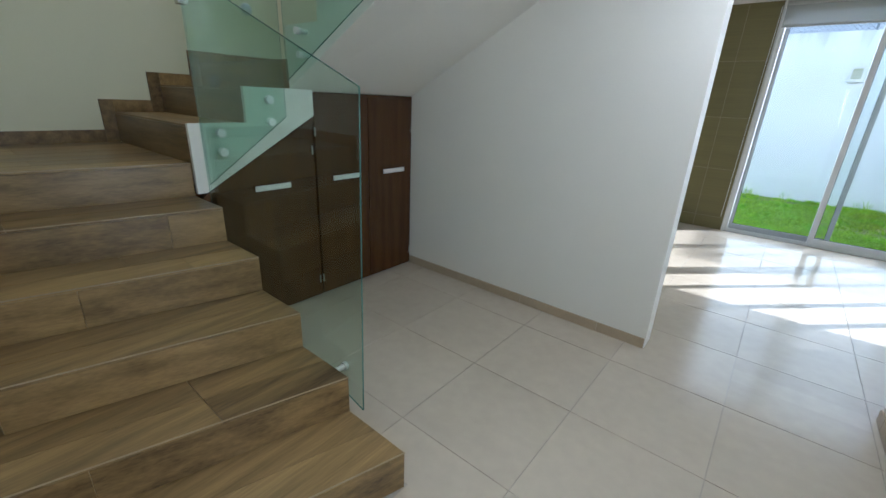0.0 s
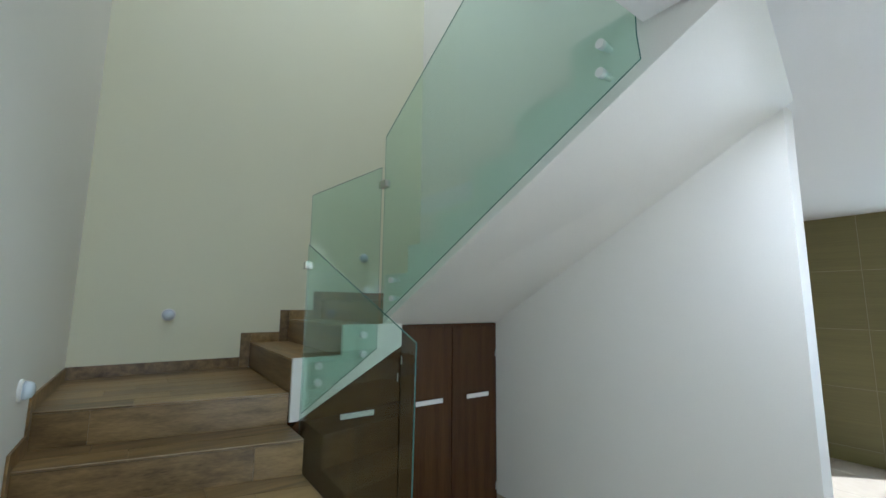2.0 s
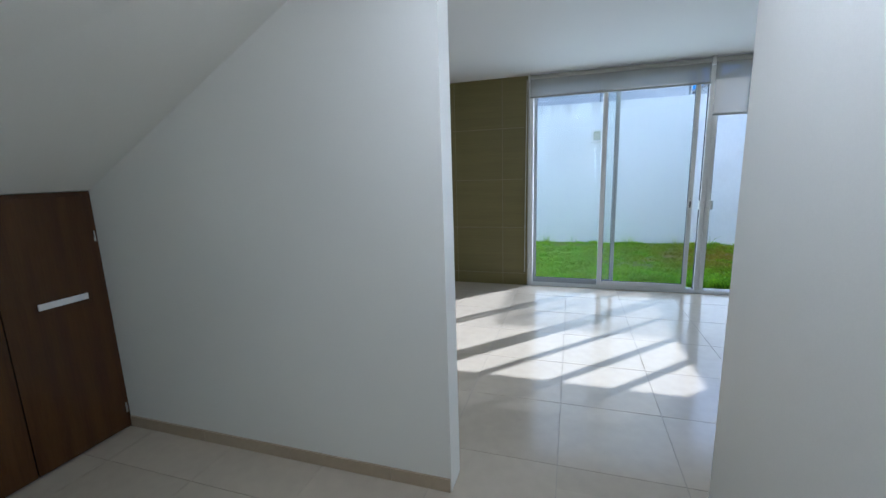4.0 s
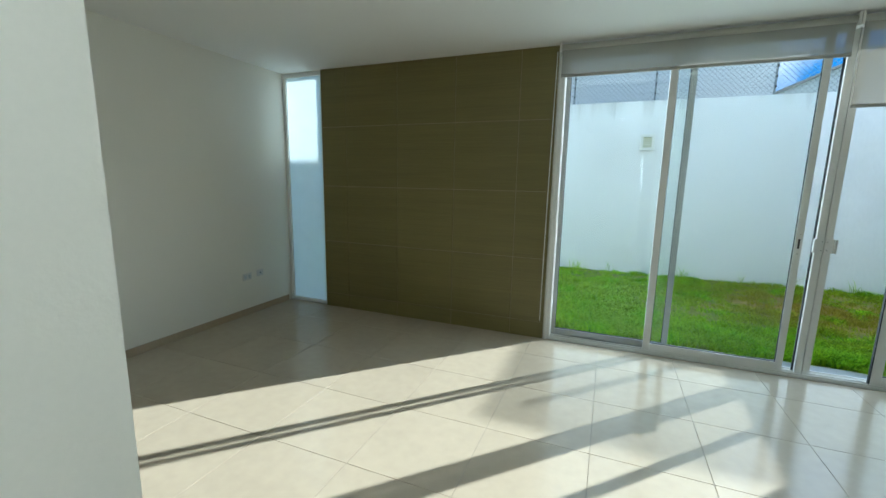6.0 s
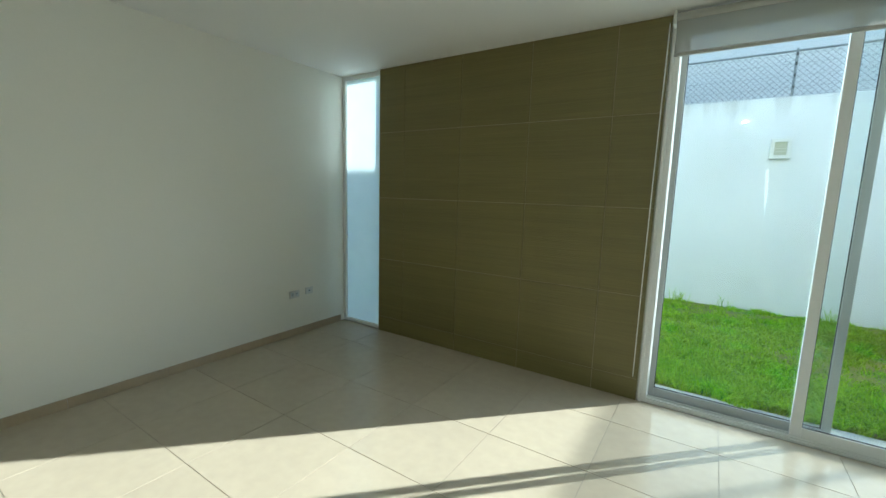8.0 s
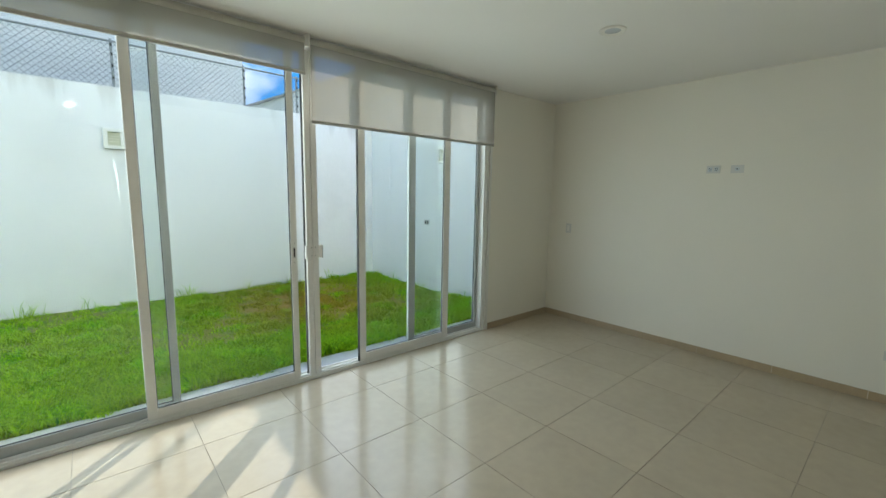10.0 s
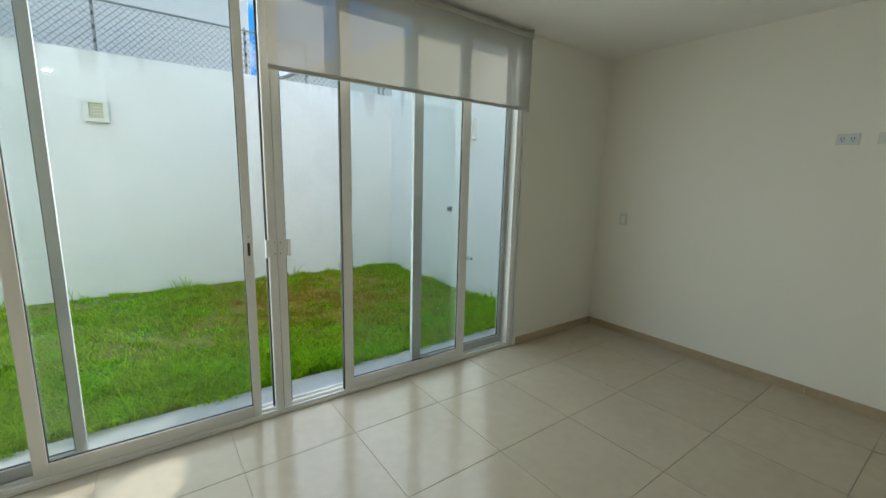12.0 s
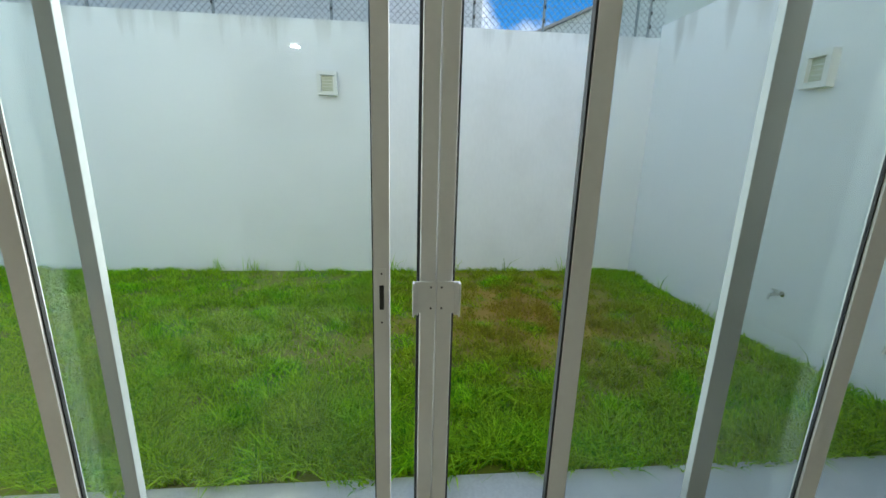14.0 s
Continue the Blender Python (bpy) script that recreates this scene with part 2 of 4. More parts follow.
def weather(m, top, depth, amount):
    """Rain streaks that run down from the top of a wall, each of its own length."""
    n, l = m.node_tree.nodes, m.node_tree.links
    b = n["Principled BSDF"]
    paint = b.inputs["Base Color"].links[0].from_socket
    geo, mp = n.new("ShaderNodeNewGeometry"), n.new("ShaderNodeMapping")
    mp.inputs["Scale"].default_value = (5.0, 5.0, 0.22)
    l.new(geo.outputs["Position"], mp.inputs["Vector"])
    noi, blot = n.new("ShaderNodeTexNoise"), n.new("ShaderNodeTexNoise")
    noi.inputs["Scale"].default_value, noi.inputs["Detail"].default_value = 1.0, 5
    blot.inputs["Scale"].default_value, blot.inputs["Detail"].default_value = 1.1, 5
    l.new(mp.outputs[0], noi.inputs["Vector"])
    l.new(geo.outputs["Position"], blot.inputs["Vector"])
    xyz = n.new("ShaderNodeSeparateXYZ")
    l.new(geo.outputs["Position"], xyz.inputs[0])
    fall = n.new("ShaderNodeMapRange")
    fall.inputs["From Min"].default_value, fall.inputs["From Max"].default_value = top - depth, top
    fall.inputs["To Min"].default_value, fall.inputs["To Max"].default_value = -0.22, 0.10
    l.new(xyz.outputs["Z"], fall.inputs["Value"])
    add = n.new("ShaderNodeMath")
    l.new(noi.outputs["Fac"], add.inputs[0])
    l.new(fall.outputs[0], add.inputs[1])
    cut = n.new("ShaderNodeMapRange")
    cut.inputs["From Min"].default_value, cut.inputs["From Max"].default_value = 0.50, 0.72
    cut.inputs["To Max"].default_value = amount
    l.new(add.outputs[0], cut.inputs["Value"])
    spot = n.new("ShaderNodeMapRange")
    spot.inputs["From Min"].default_value, spot.inputs["From Max"].default_value = 0.5, 0.75
    spot.inputs["To Max"].default_value = 0.16
    l.new(blot.outputs["Fac"], spot.inputs["Value"])
    both = n.new("ShaderNodeMath")
    both.operation = "MAXIMUM"
    l.new(cut.outputs[0], both.inputs[0])
    l.new(spot.outputs[0], both.inputs[1])
    mix = n.new("ShaderNodeMix")
    mix.data_type = "RGBA"
    mix.inputs["B"].default_value = (0.42, 0.41, 0.37, 1)
    l.new(both.outputs[0], mix.inputs["Factor"])
    l.new(paint, mix.inputs["A"])
    l.new(mix.outputs["Result"], b.inputs["Base Color"])


weather(M_GWALL, 2.87, 0.55, 0.5)
M_CONC = mat("pale_concrete", (0.52, 0.52, 0.50), 0.85, var=0.12, scale=5, fine=80, bump=0.3)
M_NHOUSE = mat("neighbour_render", (0.60, 0.61, 0.63), 0.85, var=0.05, scale=0.8, fine=30, bump=0.15)
M_ROOF = mat("neighbour_roof", (0.33, 0.30, 0.29), 0.8, var=0.1, scale=2, fine=30)
M_GALV = mat("galvanised_wire", (0.24, 0.26, 0.27), 0.5, metal=0.3, var=0.08)
M_SOIL = grass_mat("lawn_soil", True)
M_GRASS = grass_mat("lawn_blades")
M_LAMP = lit_mat("lamp_disc", (0.95, 0.98, 1.0), 4.0)
M_BLUE = mat("blue_tap_lever", (0.05, 0.16, 0.5), 0.4, var=0.05)

# ---- mesh helpers ----


def bm_box(bm, x0, x1, y0, y1, z0, z1):
    vs = [bm.verts.new((x, y, z)) for x in (x0, x1) for y in (y0, y1) for z in (z0, z1)]
    for f in ((0, 1, 3, 2), (4, 6, 7, 5), (0, 4, 5, 1), (2, 3, 7, 6), (0, 2, 6, 4), (1, 5, 7, 3)):
        bm.faces.new([vs[i] for i in f])


def boxes(items, bevel=0.0):
    bm = bmesh.new()
    for it in items:
        bm_box(bm, *it)
    if bevel:
        bmesh.ops.bevel(bm, geom=bm.edges[:], offset=bevel, segments=2, affect="EDGES", profile=0.6)
    return bm


def prism(poly, axis, a, b, bevel=0.0):
    """A polygon of two coordinates pushed along an axis (0, 1, 2) from a to b."""
    bm = bmesh.new()

    def put(p, v):
        c = list(p)
        c.insert(axis, v)
        return bm.verts.new(c)
    lo, hi = [put(p, a) for p in poly], [put(p, b) for p in poly]
    bm.faces.new(lo)
    bm.faces.new(hi[::-1])
    for i in range(len(poly)):
        j = (i + 1) % len(poly)
        bm.faces.new((lo[j], lo[i], hi[i], hi[j]))
    bmesh.ops.recalc_face_normals(bm, faces=bm.faces[:])
    if bevel:
        bmesh.ops.bevel(bm, geom=bm.edges[:], offset=bevel, segments=2, affect="EDGES", profile=0.6)
    return bm


def lathe(profile, axis, at, n=24):
    """A profile of (radius, height) turned about an axis through at."""
    bm = bmesh.new()
    rings = []
    for r, h in profile:
        ring = []
        for k in range(n):
            a = 2 * math.pi * k / n
            p = [r * math.cos(a), r * math.sin(a)]
            p.insert(axis, h)
            ring.append(bm.verts.new([p[i] + at[i] for i in range(3)]))
        rings.append(ring)
    for r0, r1 in zip(rings, rings[1:]):
        for k in range(n):
            bm.faces.new((r0[k], r0[(k + 1) % n], r1[(k + 1) % n], r1[k]))
    bm.faces.new(rings[0][::-1])
    bm.faces.new(rings[-1])
    bmesh.ops.recalc_face_normals(bm, faces=bm.faces[:])
    return bm


def rod(bm, p, q, r, n=6):
    p, q = Vector(p), Vector(q)
    d = (q - p).normalized()
    u = d.orthogonal().normalized()
    v = d.cross(u)
    lo, hi = [], []
    for k in range(n):
        a = 2 * math.pi * k / n
        o = u * (r * math.cos(a)) + v * (r * math.sin(a))
        lo.append(bm.verts.new(p + o))
        hi.append(bm.verts.new(q + o))
    for k in range(n):
        bm.faces.new((lo[k], lo[(k + 1) % n], hi[(k + 1) % n], hi[k]))
    bm.faces.new(lo[::-1])
    bm.faces.new(hi)


def part(name, bm, material, parent=None, label="", smooth=False):
    me = bpy.data.meshes.new(name)
    if smooth:
        for f in bm.faces:
            f.smooth = True
    bm.to_mesh(me)
    bm.free()
    me.materials.append(material)
    ob = new(name, me)
    if parent is not None:
        ob.parent = parent
    if label:
        tagged(ob, label)
    return ob


def thing(name, label, category, group="", kind=""):
    return tagged(new(name), label, category, group, kind)


def struct(name, bm, material, label, category="wall"):
    return tagged(part(name, bm, material), label, category, kind="structure")


# ---- structure: living room ----
T = 0.15
struct("wall_living_left", boxes([(X_L - T, X_L, Y_B, 0.15, -0.1, 5.4)]), M_WALL, "plain white painted living room side wall")
struct("wall_living_right", boxes([(X_R, X_R + T, Y_B - 0.15, 0.15, -0.1, 5.4)]), M_WALL, "plain white painted living room end wall")
struct("wall_stair", boxes([(X_Y, 0.025, Y_S, Y_B, -0.1, H)]), M_WALL, "pale grey-white painted wall beneath the stairs")
struct("wall_living_back", boxes([(X_H, X_R, Y_B - 0.15, Y_B, -0.1, H)]), M_WALL, "plain white painted living room back wall")
struct("wall_facade", boxes([(-2.531, 0.0, 0.0, 0.15, -0.1, H), (4.045, X_R, 0.0, 0.15, -0.1, H), (X_L, X_R, 0.0, 0.15, H, 5.4)]), M_WALL, "white facade wall with full-height openings to the garden")
struct("ceiling_living", boxes([(X_L, X_R, Y_B, 0.0, H, H + 0.2)]), M_CEIL, "smooth white living room ceiling", "ceiling")

# ---- structure: hall and stairwell ----
skylight = tagged(new("window_3"), "frosted roof light above the stairwell", "window", kind="structure")
part("pane", boxes([(-2.2, -1.2, -5.7, -4.7, TOP + 0.05, TOP + 0.06)]), M_FROST, skylight)
struct("wall_hall_right", boxes([(X_H, X_H + T, Y_W, -6.54, -0.1, H + 0.2), (X_H, X_H + T, -6.54, -6.26, 2.1, H + 0.2), (X_H, X_H + T, -6.54, -6.26, -0.1, 0.2), (X_H, X_H + T, -6.26, Y_B - 0.15, -0.1, H + 0.2)]), M_WALL, "plain white painted hall wall")
# unseen opening at a guessed place, added as a daylight source for the hall
entrance = tagged(new("window_4"), "unseen narrow frosted glass light, added to bring daylight into the hall", "window", kind="structure")
part("window_frame", boxes([(X_H + 0.05, X_H + 0.1, -6.54, -6.51, 0.2, 2.1), (X_H + 0.05, X_H + 0.1, -6.29, -6.26, 0.2, 2.1), (X_H + 0.05, X_H + 0.1, -6.51, -6.29, 0.2, 0.23), (X_H + 0.05, X_H + 0.1, -6.51, -6.29, 2.07, 2.1)], 0.002), M_ALU, entrance)
part("pane", boxes([(X_H + 0.072, X_H + 0.078, -6.512, -6.288, 0.228, 2.072)]), M_FROST, entrance)
struct("wall_lower_flight", boxes([(X_Y - T, X_H + T, Y_W - T, Y_W, -0.1, TOP)]), M_WALL, "white painted wall beside the lower flight")
struct("wall_cream", boxes([(X_Y - T, X_Y, Y_W, Y_B, -0.1, TOP)]), M_CREAM, "tall cream painted stairwell wall")
struct("wall_upper_back", boxes([(X_Y, X_H + T, Y_S, Y_B, H + 0.2, TOP)]), M_WALL, "white painted upper stairwell wall")
struct("wall_upper_hall", boxes([(X_H, X_H + T, Y_W, Y_S, H + 0.2, TOP)]), M_WALL, "white painted upper landing wall")
struct("ceiling_hall", boxes([(-0.075, X_H, Y_W, -4.90, H, H + 0.2), (0.07, X_H, -4.90, Y_B, H, H + 0.2), (X_Y, 0.07, Y_S, Y_B, H, H + 0.2)]), M_CEIL, "smooth white hall ceiling ending at the stairwell", "ceiling")
struct("roof_stairwell", boxes([(X_Y - T, -2.2, Y_W - T, Y_B, TOP, TOP + 0.15), (-1.2, X_H + T, Y_W - T, Y_B, TOP, TOP + 0.15), (-2.2, -1.2, Y_W - T, -5.7, TOP, TOP + 0.15), (-2.2, -1.2, -4.7, Y_B, TOP, TOP + 0.15)]), M_CEIL, "white stairwell roof around a roof light", "ceiling")
struct("roof_living", boxes([(X_L - T, X_R + T, Y_B, 0.15, 5.4, 5.55)]), M_CEIL, "flat roof slab above the living room", "roof")


def baseboard(name, axis, a, b, face, out, label="beige tiled baseboard with thin joints", h=0.068, t=0.012):
    """Pieces 0.6 m long set end to end along an axis; face: the wall's plane, out: +1 or -1 into the room."""
    bm = bmesh.new()
    s = a
    while s < b - 0.01:
        e = min(s + 0.598, b)
        lo, hi = sorted((face + 0.001 * out, face + t * out))
        if axis == 0:
            bm_box(bm, s, e - 0.003, lo, hi, 0.0, h)
        else:
            bm_box(bm, lo, hi, s, e - 0.003, 0.0, h)
        s = e
    return struct(name, bm, M_BASE, label, "baseboard")


baseboard("baseboard_stair_wall", 0, X_C + 0.005, 0.025, Y_S, -1)
baseboard("baseboard_living_left", 1, Y_B, -0.03, X_L, 1)
baseboard("baseboard_living_right", 1, Y_B, 0.0, X_R, -1)
baseboard("baseboard_facade", 0, 4.06, X_R - 0.013, 0.0, -1)
baseboard("baseboard_back_left", 0, X_L + 0.013, 0.02, Y_B, 1)
baseboard("baseboard_back_right", 0, X_H, X_R - 0.013, Y_B, 1)
baseboard("baseboard_hall", 1, Y_W, Y_B, X_H, -1)

# ---- staircase ----
ZT = [0.178, 0.354, 0.53, 0.708, 0.89, 1.075, 1.28, 1.478, 1.655, 1.835, 2.015, 2.195, 2.375, 2.557, 2.74, 2.92]
X_N = [-0.416 - 0.333 * k for k in range(6)]      # risers of the lower flight
Y_N = -5.505                                      # open side of the lower flight
Y_M = [-5.50, -5.18, -4.88]                       # risers of the middle flight
Y_F = -4.88                                       # open side of the upper flight
X_U = [-2.07 + 0.334 * k for k in range(7)]       # risers of the upper flight
stairs = thing("staircase", "three-flight staircase clad in brown wood-look tile planks", "staircase")
G = 0.002
planks = random.Random(4)


def skew(bm):
    """The lower flight's nosings run askew: further up at the wall than at the open side."""
    for v in bm.verts:
        f = (Y_N - v.co.y) / (Y_N - Y_W)
        if f > 0:
            s = 0.36 + (v.co.x - X_N[0]) * 0.072 if v.co.x > X_N[5] - 0.02 else 0.24 * (v.co.x - X_Y) / (X_N[5] - X_Y)
            v.co.x -= s * min(f, 1.0)
    return bm


def slab(x0, x1, y0, y1, z0, z1, material, parent):
    return part("plank", skew(boxes([(x0 + G / 2, x1 - G / 2, y0 + G / 2, y1 - G / 2, z0, z1)], 0.0015)), material, parent)


def tread_y(x0, x1, y0, y1, z, strips, riser_x=None, riser_z=0.0):
    """A step whose planks run along y, with its riser at riser_x (the side towards +x)."""
    for k in range(strips):
        a, b = x0 + (x1 - x0) * k / strips, x0 + (x1 - x0) * (k + 1) / strips
        cut = y0 + (y1 - y0) * planks.choice((0.22, 0.35, 0.5, 0.62, 0.78))
        slab(a, b, y0, cut, z - 0.012, z, M_STEP, stairs)
        slab(a, b, cut, y1, z - 0.012, z, M_STEP, stairs)
    if riser_x is not None:
        cut = y0 + (y1 - y0) * planks.choice((0.2, 0.32, 0.45, 0.7, 0.8))
        slab(riser_x - 0.012, riser_x, y0, cut, riser_z, z - 0.0135, M_STEP, stairs)
        slab(riser_x - 0.012, riser_x, cut, y1, riser_z, z - 0.0135, M_STEP, stairs)


def tread_x(x0, x1, y0, y1, z, strips, riser_y, riser_z):
    """A step whose planks run along x, with its riser at riser_y (the side towards -y)."""
    for k in range(strips):
        a, b = y0 + (y1 - y0) * k / strips, y0 + (y1 - y0) * (k + 1) / strips
        cut = x0 + (x1 - x0) * planks.choice((0.3, 0.45, 0.6, 0.72))
        slab(x0, cut, a, b, z - 0.012, z, M_STEPX, stairs)
        slab(cut, x1, a, b, z - 0.012, z, M_STEPX, stairs)
    slab(x0, x1, riser_y, riser_y + 0.012, riser_z, z - 0.0135, M_STEPX, stairs)


for k in range(5):
    tread_y(X_N[k + 1] - 0.012, X_N[k], Y_W, Y_N, ZT[k], 2, X_N[k], ZT[k - 1] if k else 0.0)
tread_y(X_Y, X_N[5], Y_W, Y_N, ZT[5], 7, X_N[5], ZT[4])
tread_x(X_Y, X_C, Y_M[0], Y_M[1] + 0.012, ZT[6], 2, Y_M[0], ZT[5])
tread_x(X_Y, X_C, Y_M[1], Y_M[2] + 0.012, ZT[7], 2, Y_M[1], ZT[6])
tread_x(X_Y, X_U[0], Y_M[2], Y_S, ZT[8], 6, Y_M[2], ZT[7])
for k in range(6):
    slab(X_U[k], X_U[k + 1] + 0.012 if k < 5 else X_U[6], Y_F + 0.03, Y_S, ZT[9 + k] - 0.012, ZT[9 + k], M_STEP, stairs)
    slab(X_U[k], X_U[k] + 0.012, Y_F + 0.03, Y_S, ZT[8 + k], ZT[9 + k] - 0.0135, M_STEP, stairs)

# thin strip along each nosing, paler than the planks
M_NOSE = mat("pale_nosing", (0.33, 0.25, 0.15), 0.4, var=0.15, fine=50)
for k in range(6):
    part("nosing_edge", skew(boxes([(X_N[k] - 0.003, X_N[k] + 0.0015, Y_W, Y_N, ZT[k] - 0.0035, ZT[k] + 0.001)])), M_NOSE, stairs, "thin pale edge of the step")

# cores below the cladding
low = [(X_N[0] - 0.012, 0.0)]
for k in range(6):
    low += [(X_N[k] - 0.012, ZT[k] - 0.012), ((X_N[k + 1] - 0.012) if k < 5 else X_Y, ZT[k] - 0.012)]
low += [(X_Y, 0.0)]
part("lower_core", skew(prism(low, 1, Y_W, Y_N - 0.002)), M_STEP, stairs)


def soffit(x):
    return 1.478 + 0.548 * (x - X_C)


up = [(X_C, soffit(X_C))]
up += [(X_C, ZT[8] - 0.014)]
for k in range(6):
    up += [(X_U[k] + 0.014, ZT[8 + k] - 0.014), (X_U[k] + 0.014, ZT[9 + k] - 0.014)]
up += [(X_U[6] + 0.012, ZT[14] - 0.014), (X_U[6] + 0.012, ZT[15] - 0.07), (0.069, ZT[15] - 0.07), (0.069, soffit(0.069))]
core = prism(up, 1, Y_F + 0.03, Y_S - 0.001)
stringer = [(X_C, soffit(X_C)), (X_C, ZT[8] + 0.004), (X_U[0] + 0.0, ZT[8] + 0.004)]
for k in range(6):
    stringer += [(X_U[k] - 0.002, ZT[8 + k] + 0.004), (X_U[k] - 0.002, ZT[9 + k] + 0.004)]
stringer = stringer[:2] + stringer[3:] + [(X_U[6], ZT[14] + 0.004), (X_U[6] + 0.012, ZT[15] - 0.07), (0.069, ZT[15] - 0.07), (0.069, soffit(0.069))]
edge = prism(stringer, 1, Y_F + 0.004, Y_F + 0.0295)


def sag(bm):
    """The soffit falls towards the open side of the upper flight."""
    for v in bm.verts:
        f = max(0.0, min(1.0, (Y_S - v.co.y) / (Y_S - Y_F)))
        if abs(v.co.z - soffit(v.co.x)) < 0.004:
            if v.co.x > 0:
                v.co.x, v.co.z = v.co.x + 0.19 * f, H - 0.001
            elif v.co.x > X_C + 0.1:
                v.co.z -= 0.043 * (v.co.x - X_C) * f
    return bm


part("upper_core", sag(core), M_WALL, stairs, "white plastered soffit")
part("upper_stringer", sag(edge), M_WALL, stairs, "white stringer with a stepped top edge")
mid = [(Y_M[0] + 0.0, 0.905), (Y_M[0], ZT[6] + 0.006), (Y_M[1], ZT[6] + 0.006), (Y_M[1], ZT[7] + 0.008), (Y_F + 0.003, ZT[7] + 0.008), (-4.725, ZT[7] + 0.008), (-4.725, 1.325), (-5.452, 0.905)]
part("middle_stringer", prism(mid, 0, X_C + 0.002, X_C + 0.03), M_WALL, stairs, "white stringer with stepped top edge")
for a, b, z0, z1 in ((Y_N, Y_M[1], 0.95, ZT[6] - 0.014), (Y_M[1] + 0.014, Y_M[2], 0.95, ZT[7] - 0.014), (Y_M[2] + 0.014, Y_S, 1.478, ZT[8] - 0.014)):
    part("middle_core", boxes([(X_Y, X_C, a + 0.014, b, z0, z1)]), M_STEPX, stairs)
# skirting of the steps along the walls
S = 0.085


def skirting(x0, x1, y0, y1, z0, z1, material):
    part("wall_skirting", skew(boxes([(x0, x1, y0, y1, z0, z1)])), material, stairs)


for k in range(5):
    skirting(X_N[k + 1] + 0.062, X_N[k] + 0.01, Y_W + 0.001, Y_W + 0.012, ZT[k], ZT[k] + S, M_STEP)
    skirting(X_N[k + 1] - 0.005, X_N[k + 1] + 0.06, Y_W + 0.001, Y_W + 0.012, ZT[k], ZT[k + 1] + S, M_STEP)
skirting(X_Y + 0.001, X_N[5] - 0.006, Y_W + 0.001, Y_W + 0.012, ZT[5], ZT[5] + S, M_STEP)
for y0, y1, z0, z1 in ((Y_W + 0.012, Y_M[0] - 0.081, ZT[5], ZT[5] + S), (Y_M[0] - 0.08, Y_M[0] - 0.001, ZT[5], ZT[6] + S), (Y_M[0], Y_M[1] - 0.081, ZT[6], ZT[6] + S),
                       (Y_M[1] - 0.08, Y_M[1] - 0.001, ZT[6], ZT[7] + S), (Y_M[1], Y_M[2] - 0.081, ZT[7], ZT[7] + S), (Y_M[2] - 0.08, Y_M[2] - 0.001, ZT[7], ZT[8] + S), (Y_M[2], Y_S - 0.013, ZT[8], ZT[8] + S)):
    part("wall_skirting", boxes([(X_Y + 0.001, X_Y + 0.012, y0, y1, z0, z1)]), M_STEPX, stairs)
for k in range(6):
    part("wall_skirting", boxes([(X_U[k] + 0.012, X_U[k + 1], Y_S - 0.012, Y_S - 0.001, ZT[9 + k], ZT[9 + k] + S)]), M_STEP, stairs)

# glass balustrade
rail = thing("glass_balustrade", "frameless green-tinted glass balustrade on steel stud fixings", "balustrade")
GT = 0.010


def glass_sheet(poly, axis, at):
    pane = part("glass_panel", prism(poly, axis, at - GT / 2, at + GT / 2), M_SGLASS, rail)
    bm = bmesh.new()
    n = len(poly)
    for i in range(n):
        p, q = poly[i], poly[(i + 1) % n]
        ends = []
        for c in (p, q):
            c = list(c)
            c.insert(axis, at)
            ends.append(c)
        seam = abs(p[0] - q[0]) < 0.02 and p[0] < -1.0
        rod(bm, ends[0], ends[1], GT * (0.10 if seam else 0.24), 4)
    part("polished_edge", bm, M_SEDGE, pane, "dark green polished glass edge")
    return pane


Y_GL, X_GM, Y_GU = -5.45, -2.03, -4.93
glass_sheet([(-0.727, 0.16), (-0.70, 1.49), (-2.02, 2.005), (-2.02, 0.5)], 1, Y_GL)
glass_sheet([(-5.44, 0.955), (-5.44, 2.335), (-4.94, 2.63), (-4.94, 1.32)], 0, X_GM)
glass_sheet([(-1.995, 1.53), (-1.995, 2.86), (-0.085, 3.95), (-0.085, 2.60), (-0.075, 2.50)], 1, Y_GU)


def stud(p, axis, length, r=0.024):
    prof = [(0.006, 0), (0.013, 0.0), (0.013, length * 0.45), (r, length * 0.45), (r, length - 0.003), (r - 0.003, length)]
    part("steel_stud", lathe(prof, axis, p, 16), M_STUD, rail, "round brushed steel stud")


for y, z in ((-5.35, 1.235), (-5.35, 1.132), (-5.047, 1.418), (-5.047, 1.292)):
    stud((X_C + 0.03, y, z), 0, 0.055)
for x, z in ((-1.846, 1.79), (-1.835, 1.667), (-0.22, 2.65 - 0.02), (-0.226, 2.515)):
    prof = [(0.019, -0.075), (0.019, -0.045), (0.013, -0.045), (0.013, 0.0)]
    part("steel_stud", lathe(prof, 1, (x, Y_F + 0.004, z), 16), M_STUD, rail, "round brushed steel stud")
prof = [(0.012, 0.0), (0.012, 0.06), (0.019, 0.06), (0.019, 0.075)]
for x, z in ((-0.85, 0.33),):
    part("steel_stud", lathe([(r, h - 0.01) for r, h in prof], 1, (x, Y_N, z), 16), M_STEEL, rail, "round brushed steel stud")
part("corner_clip", boxes([(-2.045, -1.95, -4.955, -4.905, 2.47, 2.52)], 0.004), M_STEEL, rail, "square steel glass clip")
part("corner_clip", boxes([(-2.05, -2.0, -5.47, -5.425, 1.845, 1.895)], 0.004), M_STEEL, rail, "square steel glass clip")

